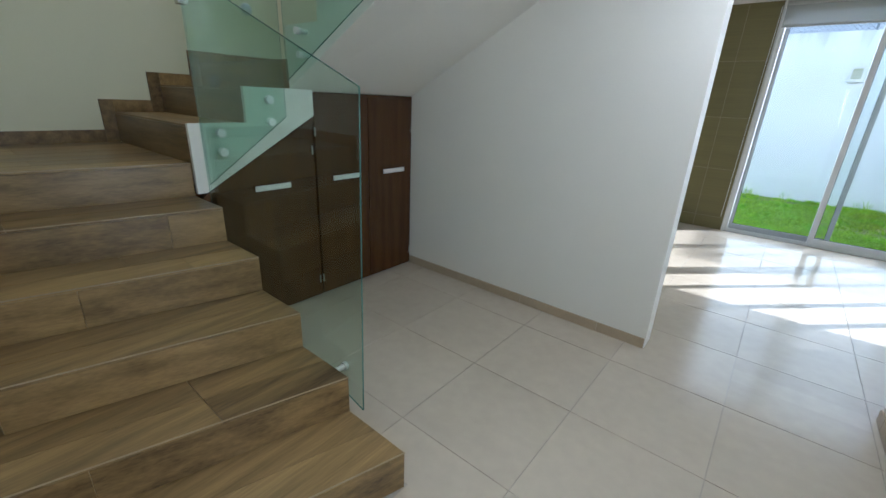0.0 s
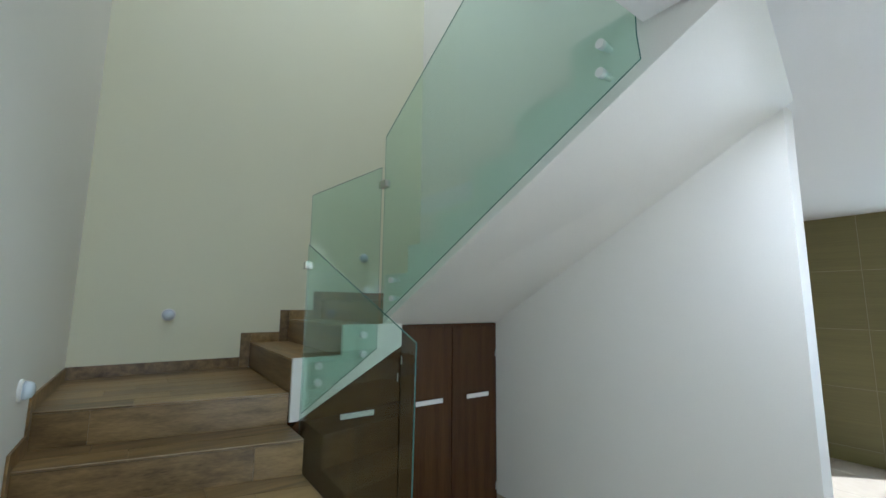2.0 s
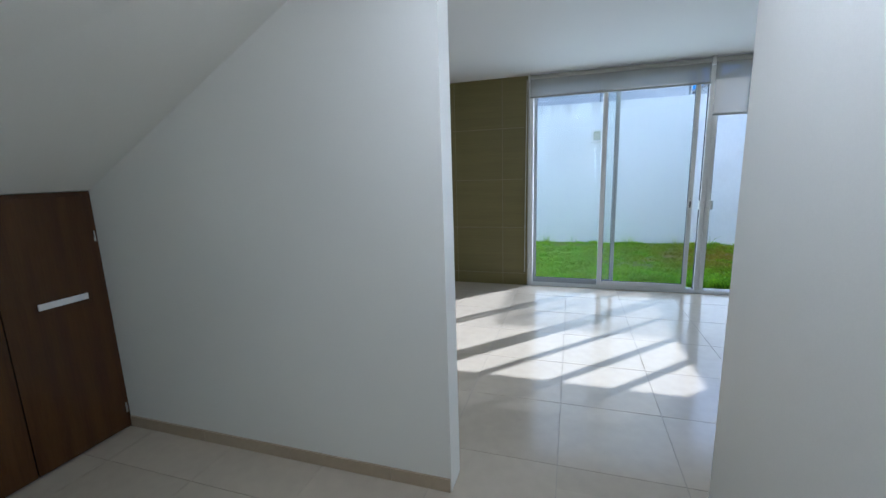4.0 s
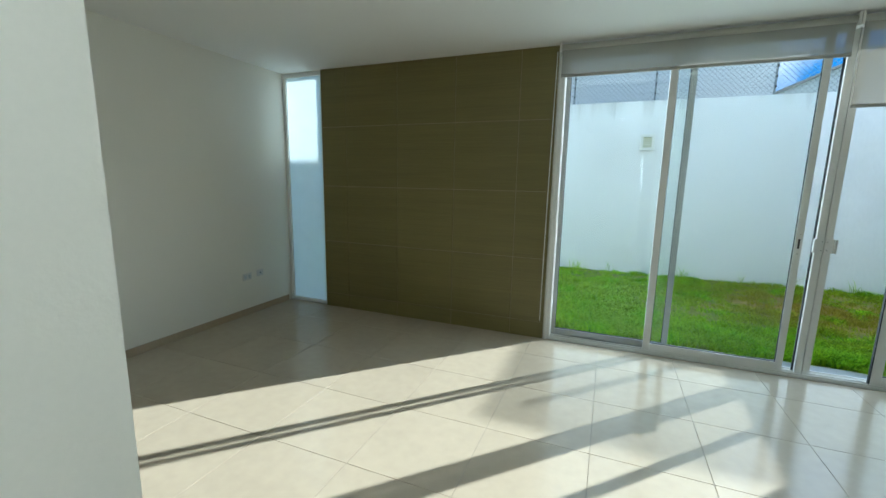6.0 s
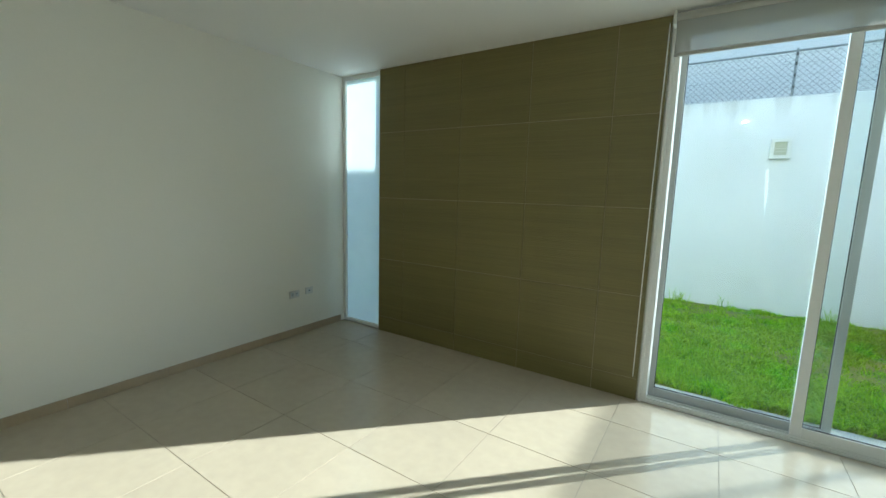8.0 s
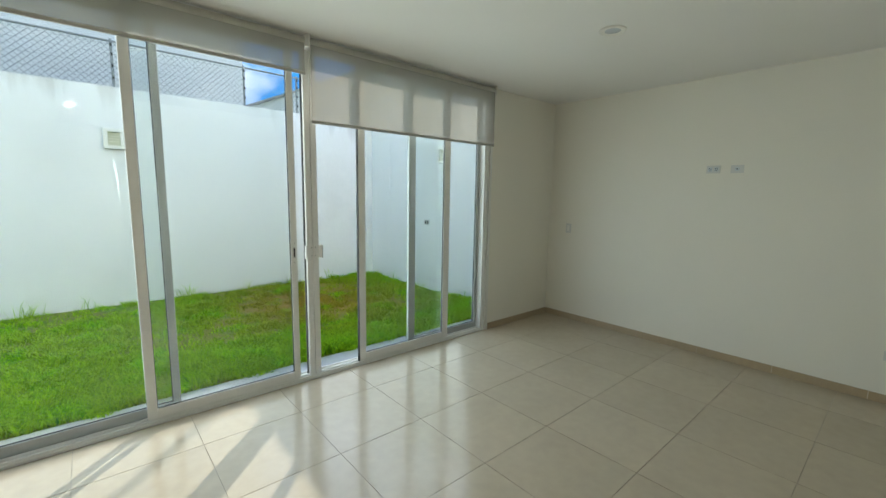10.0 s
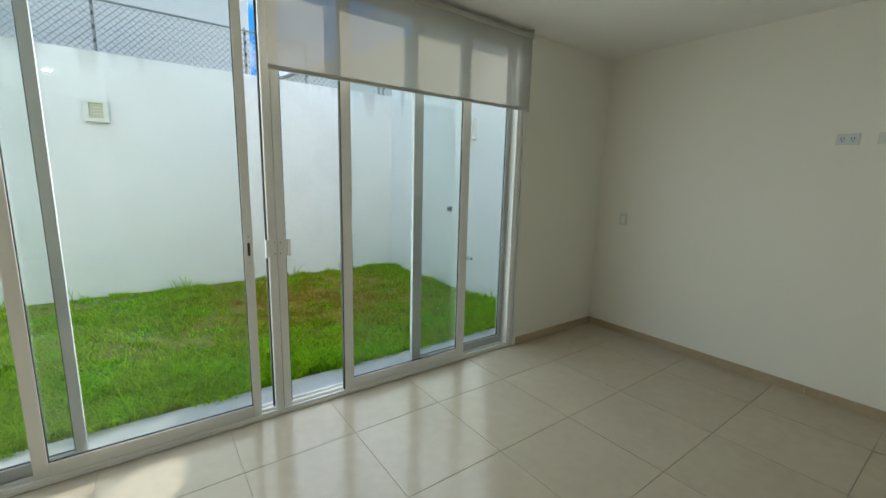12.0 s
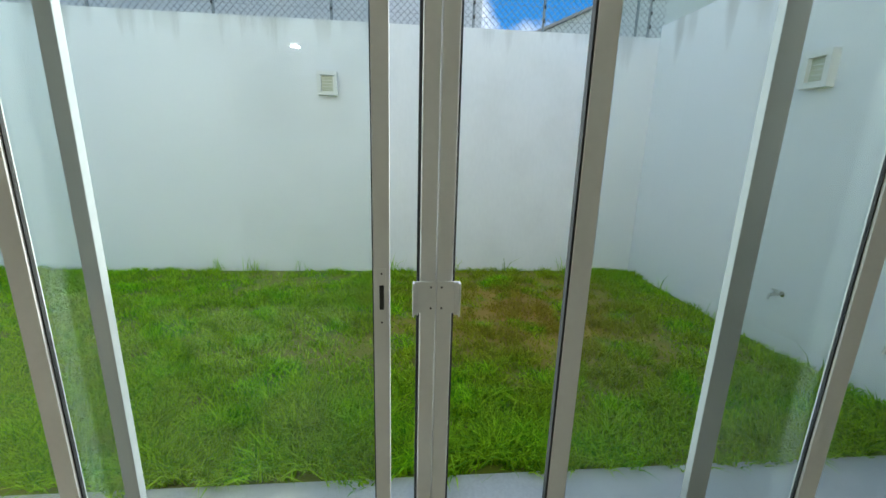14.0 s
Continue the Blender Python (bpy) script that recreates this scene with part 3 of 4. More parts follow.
# ---- closet below the stairs ----
closet = thing("understair_closet", "dark brown wooden closet fronts beneath the staircase", "closet")
part("frame", boxes([(X_C - 0.35, X_C - 0.06, -5.49, Y_S - 0.002, 0.0, 0.9), (X_C - 0.05, X_C - 0.006, -4.74, -4.715, 0.0, 1.474), (X_C - 0.05, X_C - 0.006, -3.775, Y_S - 0.001, 0.0, 1.474), (X_C - 0.05, X_C - 0.006, -4.715, -3.775, 1.455, 1.474), (X_C - 0.05, X_C - 0.03, -4.715, -3.775, 0.0, 1.455)], 0.0), M_DOOR, closet)
part("sloped_frame", prism([(-5.49, 0.865), (-5.455, 0.895), (-4.722, 1.318), (-4.722, 1.280), (-5.45, 0.857), (-5.49, 0.834)], 0, X_C - 0.03, X_C + 0.022), M_DOOR, closet)
hinge_z = (0.14, 1.22)


def handle(parent, y0, y1, z):
    h = part("handle", boxes([(X_C + 0.03, X_C + 0.04, y0, y1, z - 0.017, z + 0.017), (X_C + 0.012, X_C + 0.031, y0 + 0.015, y0 + 0.03, z - 0.008, z + 0.008), (X_C + 0.012, X_C + 0.031, y1 - 0.03, y1 - 0.015, z - 0.008, z + 0.008)], 0.002), M_STUD, parent, "flat brushed steel bar handle")
    return h


tri = part("door", prism([(-5.40, 0.012), (-5.40, 0.89), (-4.745, 1.278), (-4.745, 0.012)], 0, X_C - 0.01, X_C + 0.012, 0.002), M_DOOR, closet, "door with a sloped top")
handle(tri, -5.175, -4.935, 0.89)
d2 = part("door", boxes([(X_C - 0.01, X_C + 0.012, -4.712, -4.246, 0.012, 1.452)], 0.002), M_DOOR, closet)
handle(d2, -4.593, -4.351, 0.895)
d3 = part("door", boxes([(X_C - 0.01, X_C + 0.012, -4.240, -3.778, 0.012, 1.452)], 0.002), M_DOOR, closet)
handle(d3, -4.108, -3.879, 0.895)
for d, y in ((d2, -4.713), (d3, -3.777), (tri, -4.742)):
    for z in hinge_z:
        if d is tri and z > 1:
            z = 1.1
        bm = bmesh.new()
        rod(bm, (X_C + 0.014, y, z - 0.03), (X_C + 0.014, y, z + 0.03), 0.005, 8)
        part("hinge", bm, M_STEEL, d, "small metal hinge")

# ---- stair lamps, downlights ----


def wall_lamp(at, axis, sign):
    ob = thing("stair_wall_lamp", "small round opal wall lamp beside the stairs", "wall lamp", "stair wall lamps")
    prof = [(0.05, 0.001), (0.05, 0.012), (0.044, 0.016)]
    dome = [(0.042, 0.016), (0.041, 0.03), (0.034, 0.045), (0.02, 0.053), (0.004, 0.055)]
    part("base_ring", lathe([(r, h * sign) for r, h in prof], axis, at, 24), M_PLASTIC, ob)
    part("dome", lathe([(r, h * sign) for r, h in dome], axis, at, 24), M_OPAL, ob, "milky glass dome", smooth=True)


wall_lamp((-0.82, Y_W, 0.37), 1, 1)
wall_lamp((-2.02, Y_W, 1.23), 1, 1)
wall_lamp((X_Y, -6.12, 1.524), 0, 1)
wall_lamp((X_Y, -4.45, 2.10), 0, 1)


def downlight(x, y, lit):
    ob = thing("downlight", "round white recessed ceiling downlight, switched on" if lit else "round white recessed ceiling downlight, switched off", "ceiling light")
    bm = bmesh.new()
    ring = [(0.052, -0.004), (0.075, -0.012), (0.088, -0.008), (0.09, -0.001)]
    n, rings = 32, []
    for r, h in ring:
        rings.append([bm.verts.new((x + r * math.cos(2 * math.pi * k / n), y + r * math.sin(2 * math.pi * k / n), H + h)) for k in range(n)])
    for a, b in zip(rings, rings[1:]):
        for k in range(n):
            bm.faces.new((a[k], a[(k + 1) % n], b[(k + 1) % n], b[k]))
    part("trim_ring", bm, M_PLASTIC, ob)
    part("lens", lathe([(0.053, -0.003), (0.03, -0.006), (0.004, -0.007)], 2, (x, y, H), 32), M_LAMP if lit else M_OPAL, ob, "glowing lens" if lit else "dull lens")


downlight(0.6, -4.29, True)
downlight(3.47, -1.6, False)

# ---- sockets and switches ----


def plate(axis, face, sign, along, z, w, h, kind, label):
    """A wall plate; kind: duplex, small, switch or blank."""
    ob = thing("wall_socket" if kind != "switch" else "light_switch", label, "socket" if kind != "switch" else "switch")

    def bx(a0, a1, z0, z1, d0, d1, bevel=0.0):
        lo, hi = sorted((face + sign * d0, face + sign * d1))
        return boxes([(lo, hi, a0, a1, z0, z1) if axis == 0 else (a0, a1, lo, hi, z0, z1)], bevel)
    part("cover_plate", bx(along - w / 2, along + w / 2, z - h / 2, z + h / 2, 0.0005, 0.008, 0.002), M_PLATE, ob)
    if kind == "duplex":
        for s in (-1, 1):
            c = along + s * w * 0.22
            part("outlet", bx(c - w * 0.15, c + w * 0.15, z - h * 0.27, z + h * 0.27, 0.0075, 0.0095, 0.0008), M_OPAL, ob)
            for q in (-1, 1):
                part("slot", bx(c + q * w * 0.06 - 0.0015, c + q * w * 0.06 + 0.0015, z - 0.004, z + 0.012, 0.009, 0.0099), M_BLACK, ob)
            part("slot", bx(c - 0.003, c + 0.003, z - 0.016, z - 0.010, 0.009, 0.0099), M_BLACK, ob)
    elif kind == "switch":
        part("rocker", bx(along - w * 0.2, along + w * 0.2, z - h * 0.3, z + h * 0.3, 0.0075, 0.012, 0.001), M_PLASTIC, ob)
    else:
        part("outlet", bx(along - w * 0.17, along + w * 0.17, z - h * 0.2, z + h * 0.2, 0.0075, 0.0095, 0.0008), M_OPAL, ob)
        part("slot", bx(along - 0.006, along + 0.006, z - 0.005, z + 0.005, 0.009, 0.0099), M_BLACK, ob)
    return ob


plate(0, X_L, 1, -0.638, 0.42, 0.115, 0.075, "duplex", "white double power socket low on the wall")
plate(0, X_L, 1, -0.46, 0.43, 0.09, 0.072, "small", "white aerial socket low on the wall")
plate(0, X_L, 1, -3.125, 0.35, 0.118, 0.075, "duplex", "white double power socket near the corner")
plate(0, X_R, -1, -1.79, 1.805, 0.115, 0.072, "duplex", "white double power socket at television height")
plate(0, X_R, -1, -1.98, 1.803, 0.10, 0.072, "small", "white aerial socket at television height")
plate(0, X_R, -1, -0.285, 1.137, 0.072, 0.115, "switch", "white light switch near the window corner")
plate(0, X_R, -1, -3.11, 0.37, 0.118, 0.075, "duplex", "white double power socket low on the wall")

# ---- sliding windows ----
YN0, YN1 = 0.022, 0.052     # near track
YF0, YF1 = 0.072, 0.102     # far track
WB, WT = 0.0, H - 0.002
win = tagged(new("window_1"), "white aluminium sliding glass doors to the garden, one leaf partly open", "window", kind="structure")
part("window_frame", boxes([(0.002, 0.062, 0.004, 0.13, WB, WT), (3.945, 4.043, 0.004, 0.13, WB, WT), (0.062, 3.945, 0.004, 0.13, WT - 0.07, WT)], 0.003), M_ALU, win)
part("window_frame", boxes([(0.01, 0.03, -0.012, 0.004, WB, WT), (4.01, 4.043, -0.012, 0.004, WB, WT), (3.965, 3.985, -0.006, 0.004, WB, WT)], 0.002), M_ALU, win)
part("sill_track", boxes([(0.062, 3.945, 0.004, 0.13, 0.0, 0.018), (0.062, 3.945, 0.010, 0.016, 0.018, 0.034), (0.062, 3.945, 0.058, 0.066, 0.018, 0.036), (0.062, 3.945, 0.112, 0.12, 0.018, 0.036)], 0.0015), M_ALU, win, "worn aluminium sill track")
part("center_post", boxes([(1.972, 2.019, 0.045, 0.11, 0.018, WT - 0.07), (2.023, 2.070, 0.045, 0.11, 0.018, WT - 0.07)], 0.003), M_ALU, win)
part("gasket", boxes([(1.963, 1.972, 0.070, 0.086, 0.018, WT - 0.07), (2.070, 2.079, 0.070, 0.086, 0.018, WT - 0.07), (2.418, 2.425, 0.026, 0.05, 0.03, WT - 0.07)]), M_BLACK, win, "black rubber gasket")


def leaf(x0, x1, y0, y1, wl, wr, material=M_ALU, rail_h=0.075):
    z0, z1 = 0.022, WT - 0.06
    ob = part("sash", boxes([(x0, x0 + wl, y0, y1, z0, z1), (x1 - wr, x1, y0, y1, z0, z1), (x0 + wl, x1 - wr, y0, y1, z0, z0 + rail_h), (x0 + wl, x1 - wr, y0, y1, z1 - 0.05, z1)], 0.0025), material, win)
    ym = (y0 + y1) / 2
    pane = part("pane", boxes([(x0 + wl - 0.004, x1 - wr + 0.004, ym - 0.003, ym + 0.003, z0 + rail_h - 0.004, z1 - 0.046)]), M_PANE, ob, "clear slightly green glass")
    pane.visible_shadow = False
    part("gasket", boxes([(x0 + wl - 0.001, x0 + wl + 0.004, ym - 0.006, ym + 0.006, z0 + rail_h, z1 - 0.05), (x1 - wr - 0.004, x1 - wr + 0.001, ym - 0.006, ym + 0.006, z0 + rail_h, z1 - 0.05), (x0 + wl, x1 - wr, ym - 0.006, ym + 0.006, z0 + rail_h - 0.001, z0 + rail_h + 0.004)]), M_BLACK, ob)
    return ob


# far-track leaves take a darker grey than the near-track ones
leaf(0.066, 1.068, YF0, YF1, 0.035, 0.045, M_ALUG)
near_l = leaf(0.872, 1.884, YN0, YN1, 0.055, 0.047)
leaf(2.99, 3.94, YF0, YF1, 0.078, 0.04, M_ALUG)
near_r = leaf(2.425, 3.465, YN0, YN1, 0.063, 0.073)
part("lock_plate", boxes([(1.8485, 1.8725, YN0 - 0.003, YN0 + 0.001, 0.965, 1.15)], 0.001), M_ALU, near_l)
part("lock_slot", boxes([(1.854, 1.867, YN0 - 0.0045, YN0 - 0.0005, 1.025, 1.10)], 0.0015), M_BLACK, near_l, "black recessed lock slot")
for z in (0.985, 1.135):
    part("screw", lathe([(0.003, -0.0045), (0.003, -0.001)], 1, (1.8605, YN0, z), 8), M_BLACK, near_l)
for x0, x1, grip in ((1.961, 2.019, 1.950), (2.023, 2.081, 2.092)):
    g0, g1 = sorted((grip, x0 + 0.006 if grip < x0 else x1 - 0.006))
    part("pull_handle", boxes([(x0, x1, 0.036, 0.0445, 1.005, 1.105), (g0, g1, 0.026, 0.036, 1.003, 1.107), (min(grip, grip + 0.006 if grip < x0 else grip - 0.006), max(grip, grip + 0.006 if grip < x0 else grip - 0.006), 0.010, 0.027, 1.003, 1.107)], 0.0015), M_ALU, win, "white folded aluminium pull handle")
    for z in (1.022, 1.088):
        xc = (x0 + x1) / 2 + (0.015 if grip < x0 else -0.015)
        part("screw", lathe([(0.003, 0.033), (0.003, 0.037)], 1, (xc, 0, z), 8), M_BLACK, win)

fwin = tagged(new("window_2"), "tall narrow frosted glass window with a white frame", "window", kind="structure")
part("window_frame", boxes([(X_L + 0.002, X_L + 0.045, 0.02, 0.07, 0.0, WT), (-2.56, -2.533, 0.02, 0.07, 0.0, WT), (X_L + 0.045, -2.56, 0.02, 0.07, WT - 0.045, WT), (X_L + 0.045, -2.56, 0.02, 0.07, 0.0, 0.035)], 0.002), M_ALU, fwin)
part("pane", boxes([(X_L + 0.043, -2.558, 0.042, 0.048, 0.033, WT - 0.043)]), M_FROST, fwin, "frosted bluish-white glass")

# ---- roller blinds ----


def blind(x0, x1, bottom):
    ob = thing("roller_blind", "grey-beige screen fabric roller blind, mostly rolled up", "blind", "roller blinds")
    bm = bmesh.new()
    rod(bm, (x0 + 0.015, -0.055, H - 0.047), (x1 - 0.015, -0.055, H - 0.047), 0.034, 20)
    part("roller", bm, M_BLINDBAR, ob, "rolled fabric on a tube", smooth=False)
    part("fabric", boxes([(x0 + 0.02, x1 - 0.02, -0.0815, -0.0800, bottom, H - 0.05)]), M_BLIND, ob)
    part("bottom_bar", boxes([(x0 + 0.018, x1 - 0.018, -0.087, -0.075, bottom - 0.02, bottom + 0.004)], 0.004), M_BLINDBAR, ob)
    for x in (x0, x1 - 0.014):
        part("bracket", boxes([(x, x + 0.014, -0.095, -0.001, H - 0.088, H - 0.001)], 0.003), M_PLASTIC, ob)
    return ob


b1 = blind(0.012, 1.96, 2.39)
blind(1.965, 4.0, 2.055)
bm = bmesh.new()
pts = []
for k in range(41):
    a = k / 40
    if a < 0.46:
        z, y = H - 0.06 - (a / 0.46) * 2.38, -0.020 - 0.006 * a
    elif a > 0.54:
        z, y = H - 0.06 - ((1 - a) / 0.46) * 2.38, -0.045
    else:
        th = (a - 0.46) / 0.08 * math.pi
        z, y = 0.215 - 0.03 * math.sin(th), -0.034 + 0.011 * math.cos(th)
    pts.append((-0.012 - 0.02 * math.sin(a * math.pi), y, z))
for p, q in zip(pts, pts[1:]):
    rod(bm, p, q, 0.0024, 5)
part("bead_chain", bm, M_PLASTIC, b1, "white looped bead chain")

# ---- garden ----
GZ = -0.10
struct("ground", boxes([(-400, 400, -400, 600, GZ - 0.3, GZ - 0.02)]), M_SOIL, "earth ground reaching to the horizon", "ground")
struct("lawn_ground", boxes([(-6.0, 5.02, 0.57, 4.1, GZ - 0.1, GZ)]), M_SOIL, "soil beneath the patchy lawn", "ground")
struct("pavement", boxes([(-6.0, 5.02, 0.15, 0.57, GZ - 0.1, GZ + 0.02)], 0.004), M_CONC, "pale concrete strip along the house", "pavement")
struct("wall_garden_back", boxes([(-6.0, 5.2, 4.1, 4.28, GZ - 0.2, 2.87)], 0.006), M_GWALL, "white garden wall with rain streaks", "garden wall")
struct("wall_garden_right", boxes([(5.02, 5.2, 0.15, 4.1, GZ - 0.2, 3.0)], 0.006), M_GWALL, "white garden side wall", "garden wall")
struct("wall_garden_left", boxes([(-6.18, -6.0, 0.15, 4.28, GZ - 0.2, 2.87)], 0.006), M_GWALL, "white garden side wall", "garden wall")

# lawn blades
rg = np.random.default_rng(7)


def blades(name, xs, ys, hs, ws, lean, label):
    n = len(xs)
    ang = rg.uniform(0, 2 * math.pi, n)
    ln = rg.normal(0, lean, (n, 2)) * hs[:, None]
    dx, dy = np.cos(ang) * ws / 2, np.sin(ang) * ws / 2
    z = np.full(n, GZ - 0.003)
    v = np.empty((n, 5, 3))
    v[:, 0] = np.stack([xs - dx, ys - dy, z], 1)
    v[:, 1] = np.stack([xs + dx, ys + dy, z], 1)
    mx, my = xs + ln[:, 0] * 0.35, ys + ln[:, 1] * 0.35
    v[:, 2] = np.stack([mx + dx * 0.8, my + dy * 0.8, z + hs * 0.6], 1)
    v[:, 3] = np.stack([mx - dx * 0.8, my - dy * 0.8, z + hs * 0.6], 1)
    v[:, 4] = np.stack([xs + ln[:, 0], ys + ln[:, 1], z + hs * 0.95], 1)
    base = np.arange(n)[:, None] * 5
    quads = base + np.array([0, 1, 2, 3])
    tris = base + np.array([3, 2, 4])
    me = bpy.data.meshes.new(name)
    me.from_pydata(v.reshape(-1, 3).tolist(), [], quads.tolist() + tris.tolist())
    me.materials.append(M_GRASS)
    return tagged(new(name, me), label, "grass", kind="stuff")


N = 210000
gx, gy = rg.uniform(-4.6, 5.0, N), 0.50 + 3.58 * rg.uniform(0, 1, N) ** 1.2
tuft = np.array([noise.noise((x * 5.5, y * 5.5, 9.4)) for x, y in zip(gx, gy)])
patch = np.array([noise.noise((x * 0.9, y * 0.9, 3.1)) for x, y in zip(gx, gy)])
lush = np.exp(-((gy - 0.75) / 0.55) ** 2) + 0.8 * np.exp(-((gx + 0.4) / 0.9) ** 2 - ((gy - 1.4) / 0.8) ** 2)
worn = np.exp(-((gx - 3.1) / 1.0) ** 2 - ((gy - 2.7) / 0.8) ** 2)
hs = np.clip(0.05 + 0.045 * patch + 0.055 * tuft + 0.045 * lush - 0.025 * worn + rg.normal(0, 0.014, N), 0.015, 0.17)
keep = rg.uniform(0, 1, N) < np.clip(0.72 + 0.6 * patch + 0.7 * tuft + 0.4 * lush - 0.35 * worn, 0.12, 1)
keep &= gy - 0.10 * tuft - 0.08 * patch > 0.57
blades("lawn_grass", gx[keep], gy[keep], hs[keep], rg.uniform(0.006, 0.014, int(keep.sum())), 0.75, "patchy green lawn grass with dry spots")
# taller weeds by the walls
wx, wy = [], []
for cx, cy, k in ((0.0, 4.03, 26), (1.75, 4.04, 22), (2.6, 4.05, 10), (3.3, 4.05, 8), (-0.4, 4.05, 14), (4.0, 4.04, 8), (4.96, 1.35, 12), (4.96, 2.4, 8), (4.97, 3.2, 7), (0.6, 4.05, 7)):
    wx += list(rg.normal(cx, 0.05, k))
    wy += list(np.minimum(rg.normal(cy, 0.025, k), 4.085))
wx, wy = np.minimum(np.array(wx), 4.99), np.array(wy)
blades("tall_weeds", wx, wy, rg.uniform(0.10, 0.27, len(wx)), rg.uniform(0.005, 0.010, len(wx)), 0.5, "tall thin weeds along the garden wall")


def bulkhead(axis, at, sign, label):
    """Square white wall lamp with a recessed glass panel."""
    ob = thing("garden_wall_lamp", label, "wall lamp", "garden wall lamps")
    w, h = 0.112, 0.132

    def bx(u0, u1, z0, z1, d0, d1):
        lo, hi = sorted((sign * d0, sign * d1))
        return (at[0] + u0, at[0] + u1, at[1] + lo, at[1] + hi, at[2] + z0, at[2] + z1) if axis == 1 else (at[0] + lo, at[0] + hi, at[1] + u0, at[1] + u1, at[2] + z0, at[2] + z1)
    part("housing", boxes([bx(-w, w, h - 0.045, h, 0, 0.07), bx(-w, w, -h, -h + 0.045, 0, 0.07), bx(-w, -w + 0.045, -h + 0.045, h - 0.045, 0, 0.07), bx(w - 0.045, w, -h + 0.045, h - 0.045, 0, 0.07)], 0.003), M_PLASTIC, ob)
    part("diffuser", boxes([bx(-w + 0.045, w - 0.045, -h + 0.045, h - 0.045, 0.002, 0.035)]), M_LAMPGLASS, ob, "dull yellowish glass panel")
    for k in (-1, 0, 1):
        part("bar", boxes([bx(-w + 0.045, w - 0.045, k * 0.035 - 0.002, k * 0.035 + 0.002, 0.035, 0.04)]), M_PLASTIC, ob)


M_LAMPGLASS = mat("lamp_glass", (0.55, 0.56, 0.42), 0.2, var=0.08)
bulkhead(1, (1.016, 4.1, 2.185), -1, "square white outdoor lamp on the back garden wall")
bulkhead(0, (5.02, 1.90, 2.135), -1, "square white outdoor lamp on the side garden wall")


def tap(y, z, lever, label):
    ob = thing("garden_tap", label, "tap")
    bm = bmesh.new()
    x = 5.02
    rod(bm, (x, y, z), (x - 0.07, y, z), 0.011, 10)
    rod(bm, (x - 0.065, y, z + 0.004), (x - 0.12, y, z - 0.004), 0.013, 10)
    rod(bm, (x - 0.115, y, z), (x - 0.13, y, z - 0.045), 0.010, 10)
    part("spout", bm, M_STEEL, ob)
    part("flange", lathe([(0.024, -0.001), (0.024, -0.006), (0.014, -0.010)], 0, (x, y, z), 16), M_STEEL, ob)
    bm = bmesh.new()
    rod(bm, (x - 0.08, y, z), (x - 0.08, y, z + 0.035), 0.006, 8)
    bm_box(bm, x - 0.088, x - 0.072, y - 0.035, y + 0.035, z + 0.033, z + 0.042)
    part("lever", bm, lever, ob, "blue lever" if lever is M_BLUE else "")


tap(1.80, 0.40, M_STEEL, "small steel tap on the side garden wall")
tap(0.945, 0.365, M_BLUE, "steel garden tap with a blue lever")
gs = thing("outdoor_socket", "grey double outdoor socket on the garden wall", "socket")
part("cover_plate", boxes([(5.008, 5.0195, 2.275, 2.385, 1.01, 1.09)], 0.002), M_ALUG, gs)
for y in (2.305, 2.355):
    part("outlet", boxes([(5.005, 5.0085, y - 0.018, y + 0.018, 1.025, 1.075)], 0.001), M_BLACK, gs)

# ---- chain-link fence on the wall ----
fence = thing("chain_link_fence", "galvanised chain-link fence with wire strands on the garden wall", "fence")
FX0, FX1, FZ0, FZ1, FY = -5.0, 5.1, 2.875, 3.47, 4.19
for x in (-4.2, -2.9, -1.55, -0.23, 1.07, 2.72, 3.57, 4.9):
    bm = bmesh.new()
    rod(bm, (x, FY, 2.86), (x, FY, 3.5), 0.016, 10)
    post = part("post", bm, M_GALV, fence)
    for z in (3.42, 3.3, 3.15, 3.0):
        bm = bmesh.new()
        rod(bm, (x, FY - 0.035, z - 0.018), (x, FY - 0.035, z + 0.018), 0.012, 8)
        part("insulator", bm, M_BLACK, post, "black wire insulator")
bm = bmesh.new()
rod(bm, (FX0, FY, FZ1), (FX1, FY, FZ1), 0.014, 10)
part("top_rail", bm, M_GALV, fence)
for z in (3.42, 3.3, 3.15, 3.0):
    bm = bmesh.new()
    rod(bm, (FX0, FY - 0.035, z), (FX1, FY - 0.035, z), 0.0018, 4)
    part("wire_strand", bm, M_GALV, fence)
bm = bmesh.new()
hgt, step = FZ1 - FZ0, 0.075
x = FX0 - hgt
while x < FX1:
    for s in (0, 1):
        a, b = x, x + hgt
        lo, hi = max(a, FX0), min(b, FX1)
        if hi > lo:
            za, zb = FZ0 + (lo - a), FZ0 + (hi - a)
            if s:
                za, zb = FZ1 - (lo - a), FZ1 - (hi - a)
            rod(bm, (lo, FY + 0.003 * s, za), (hi, FY + 0.003 * s, zb), 0.0032, 3)
    x += step
tagged(part("wire_mesh", bm, M_GALV, fence), kind="stuff")

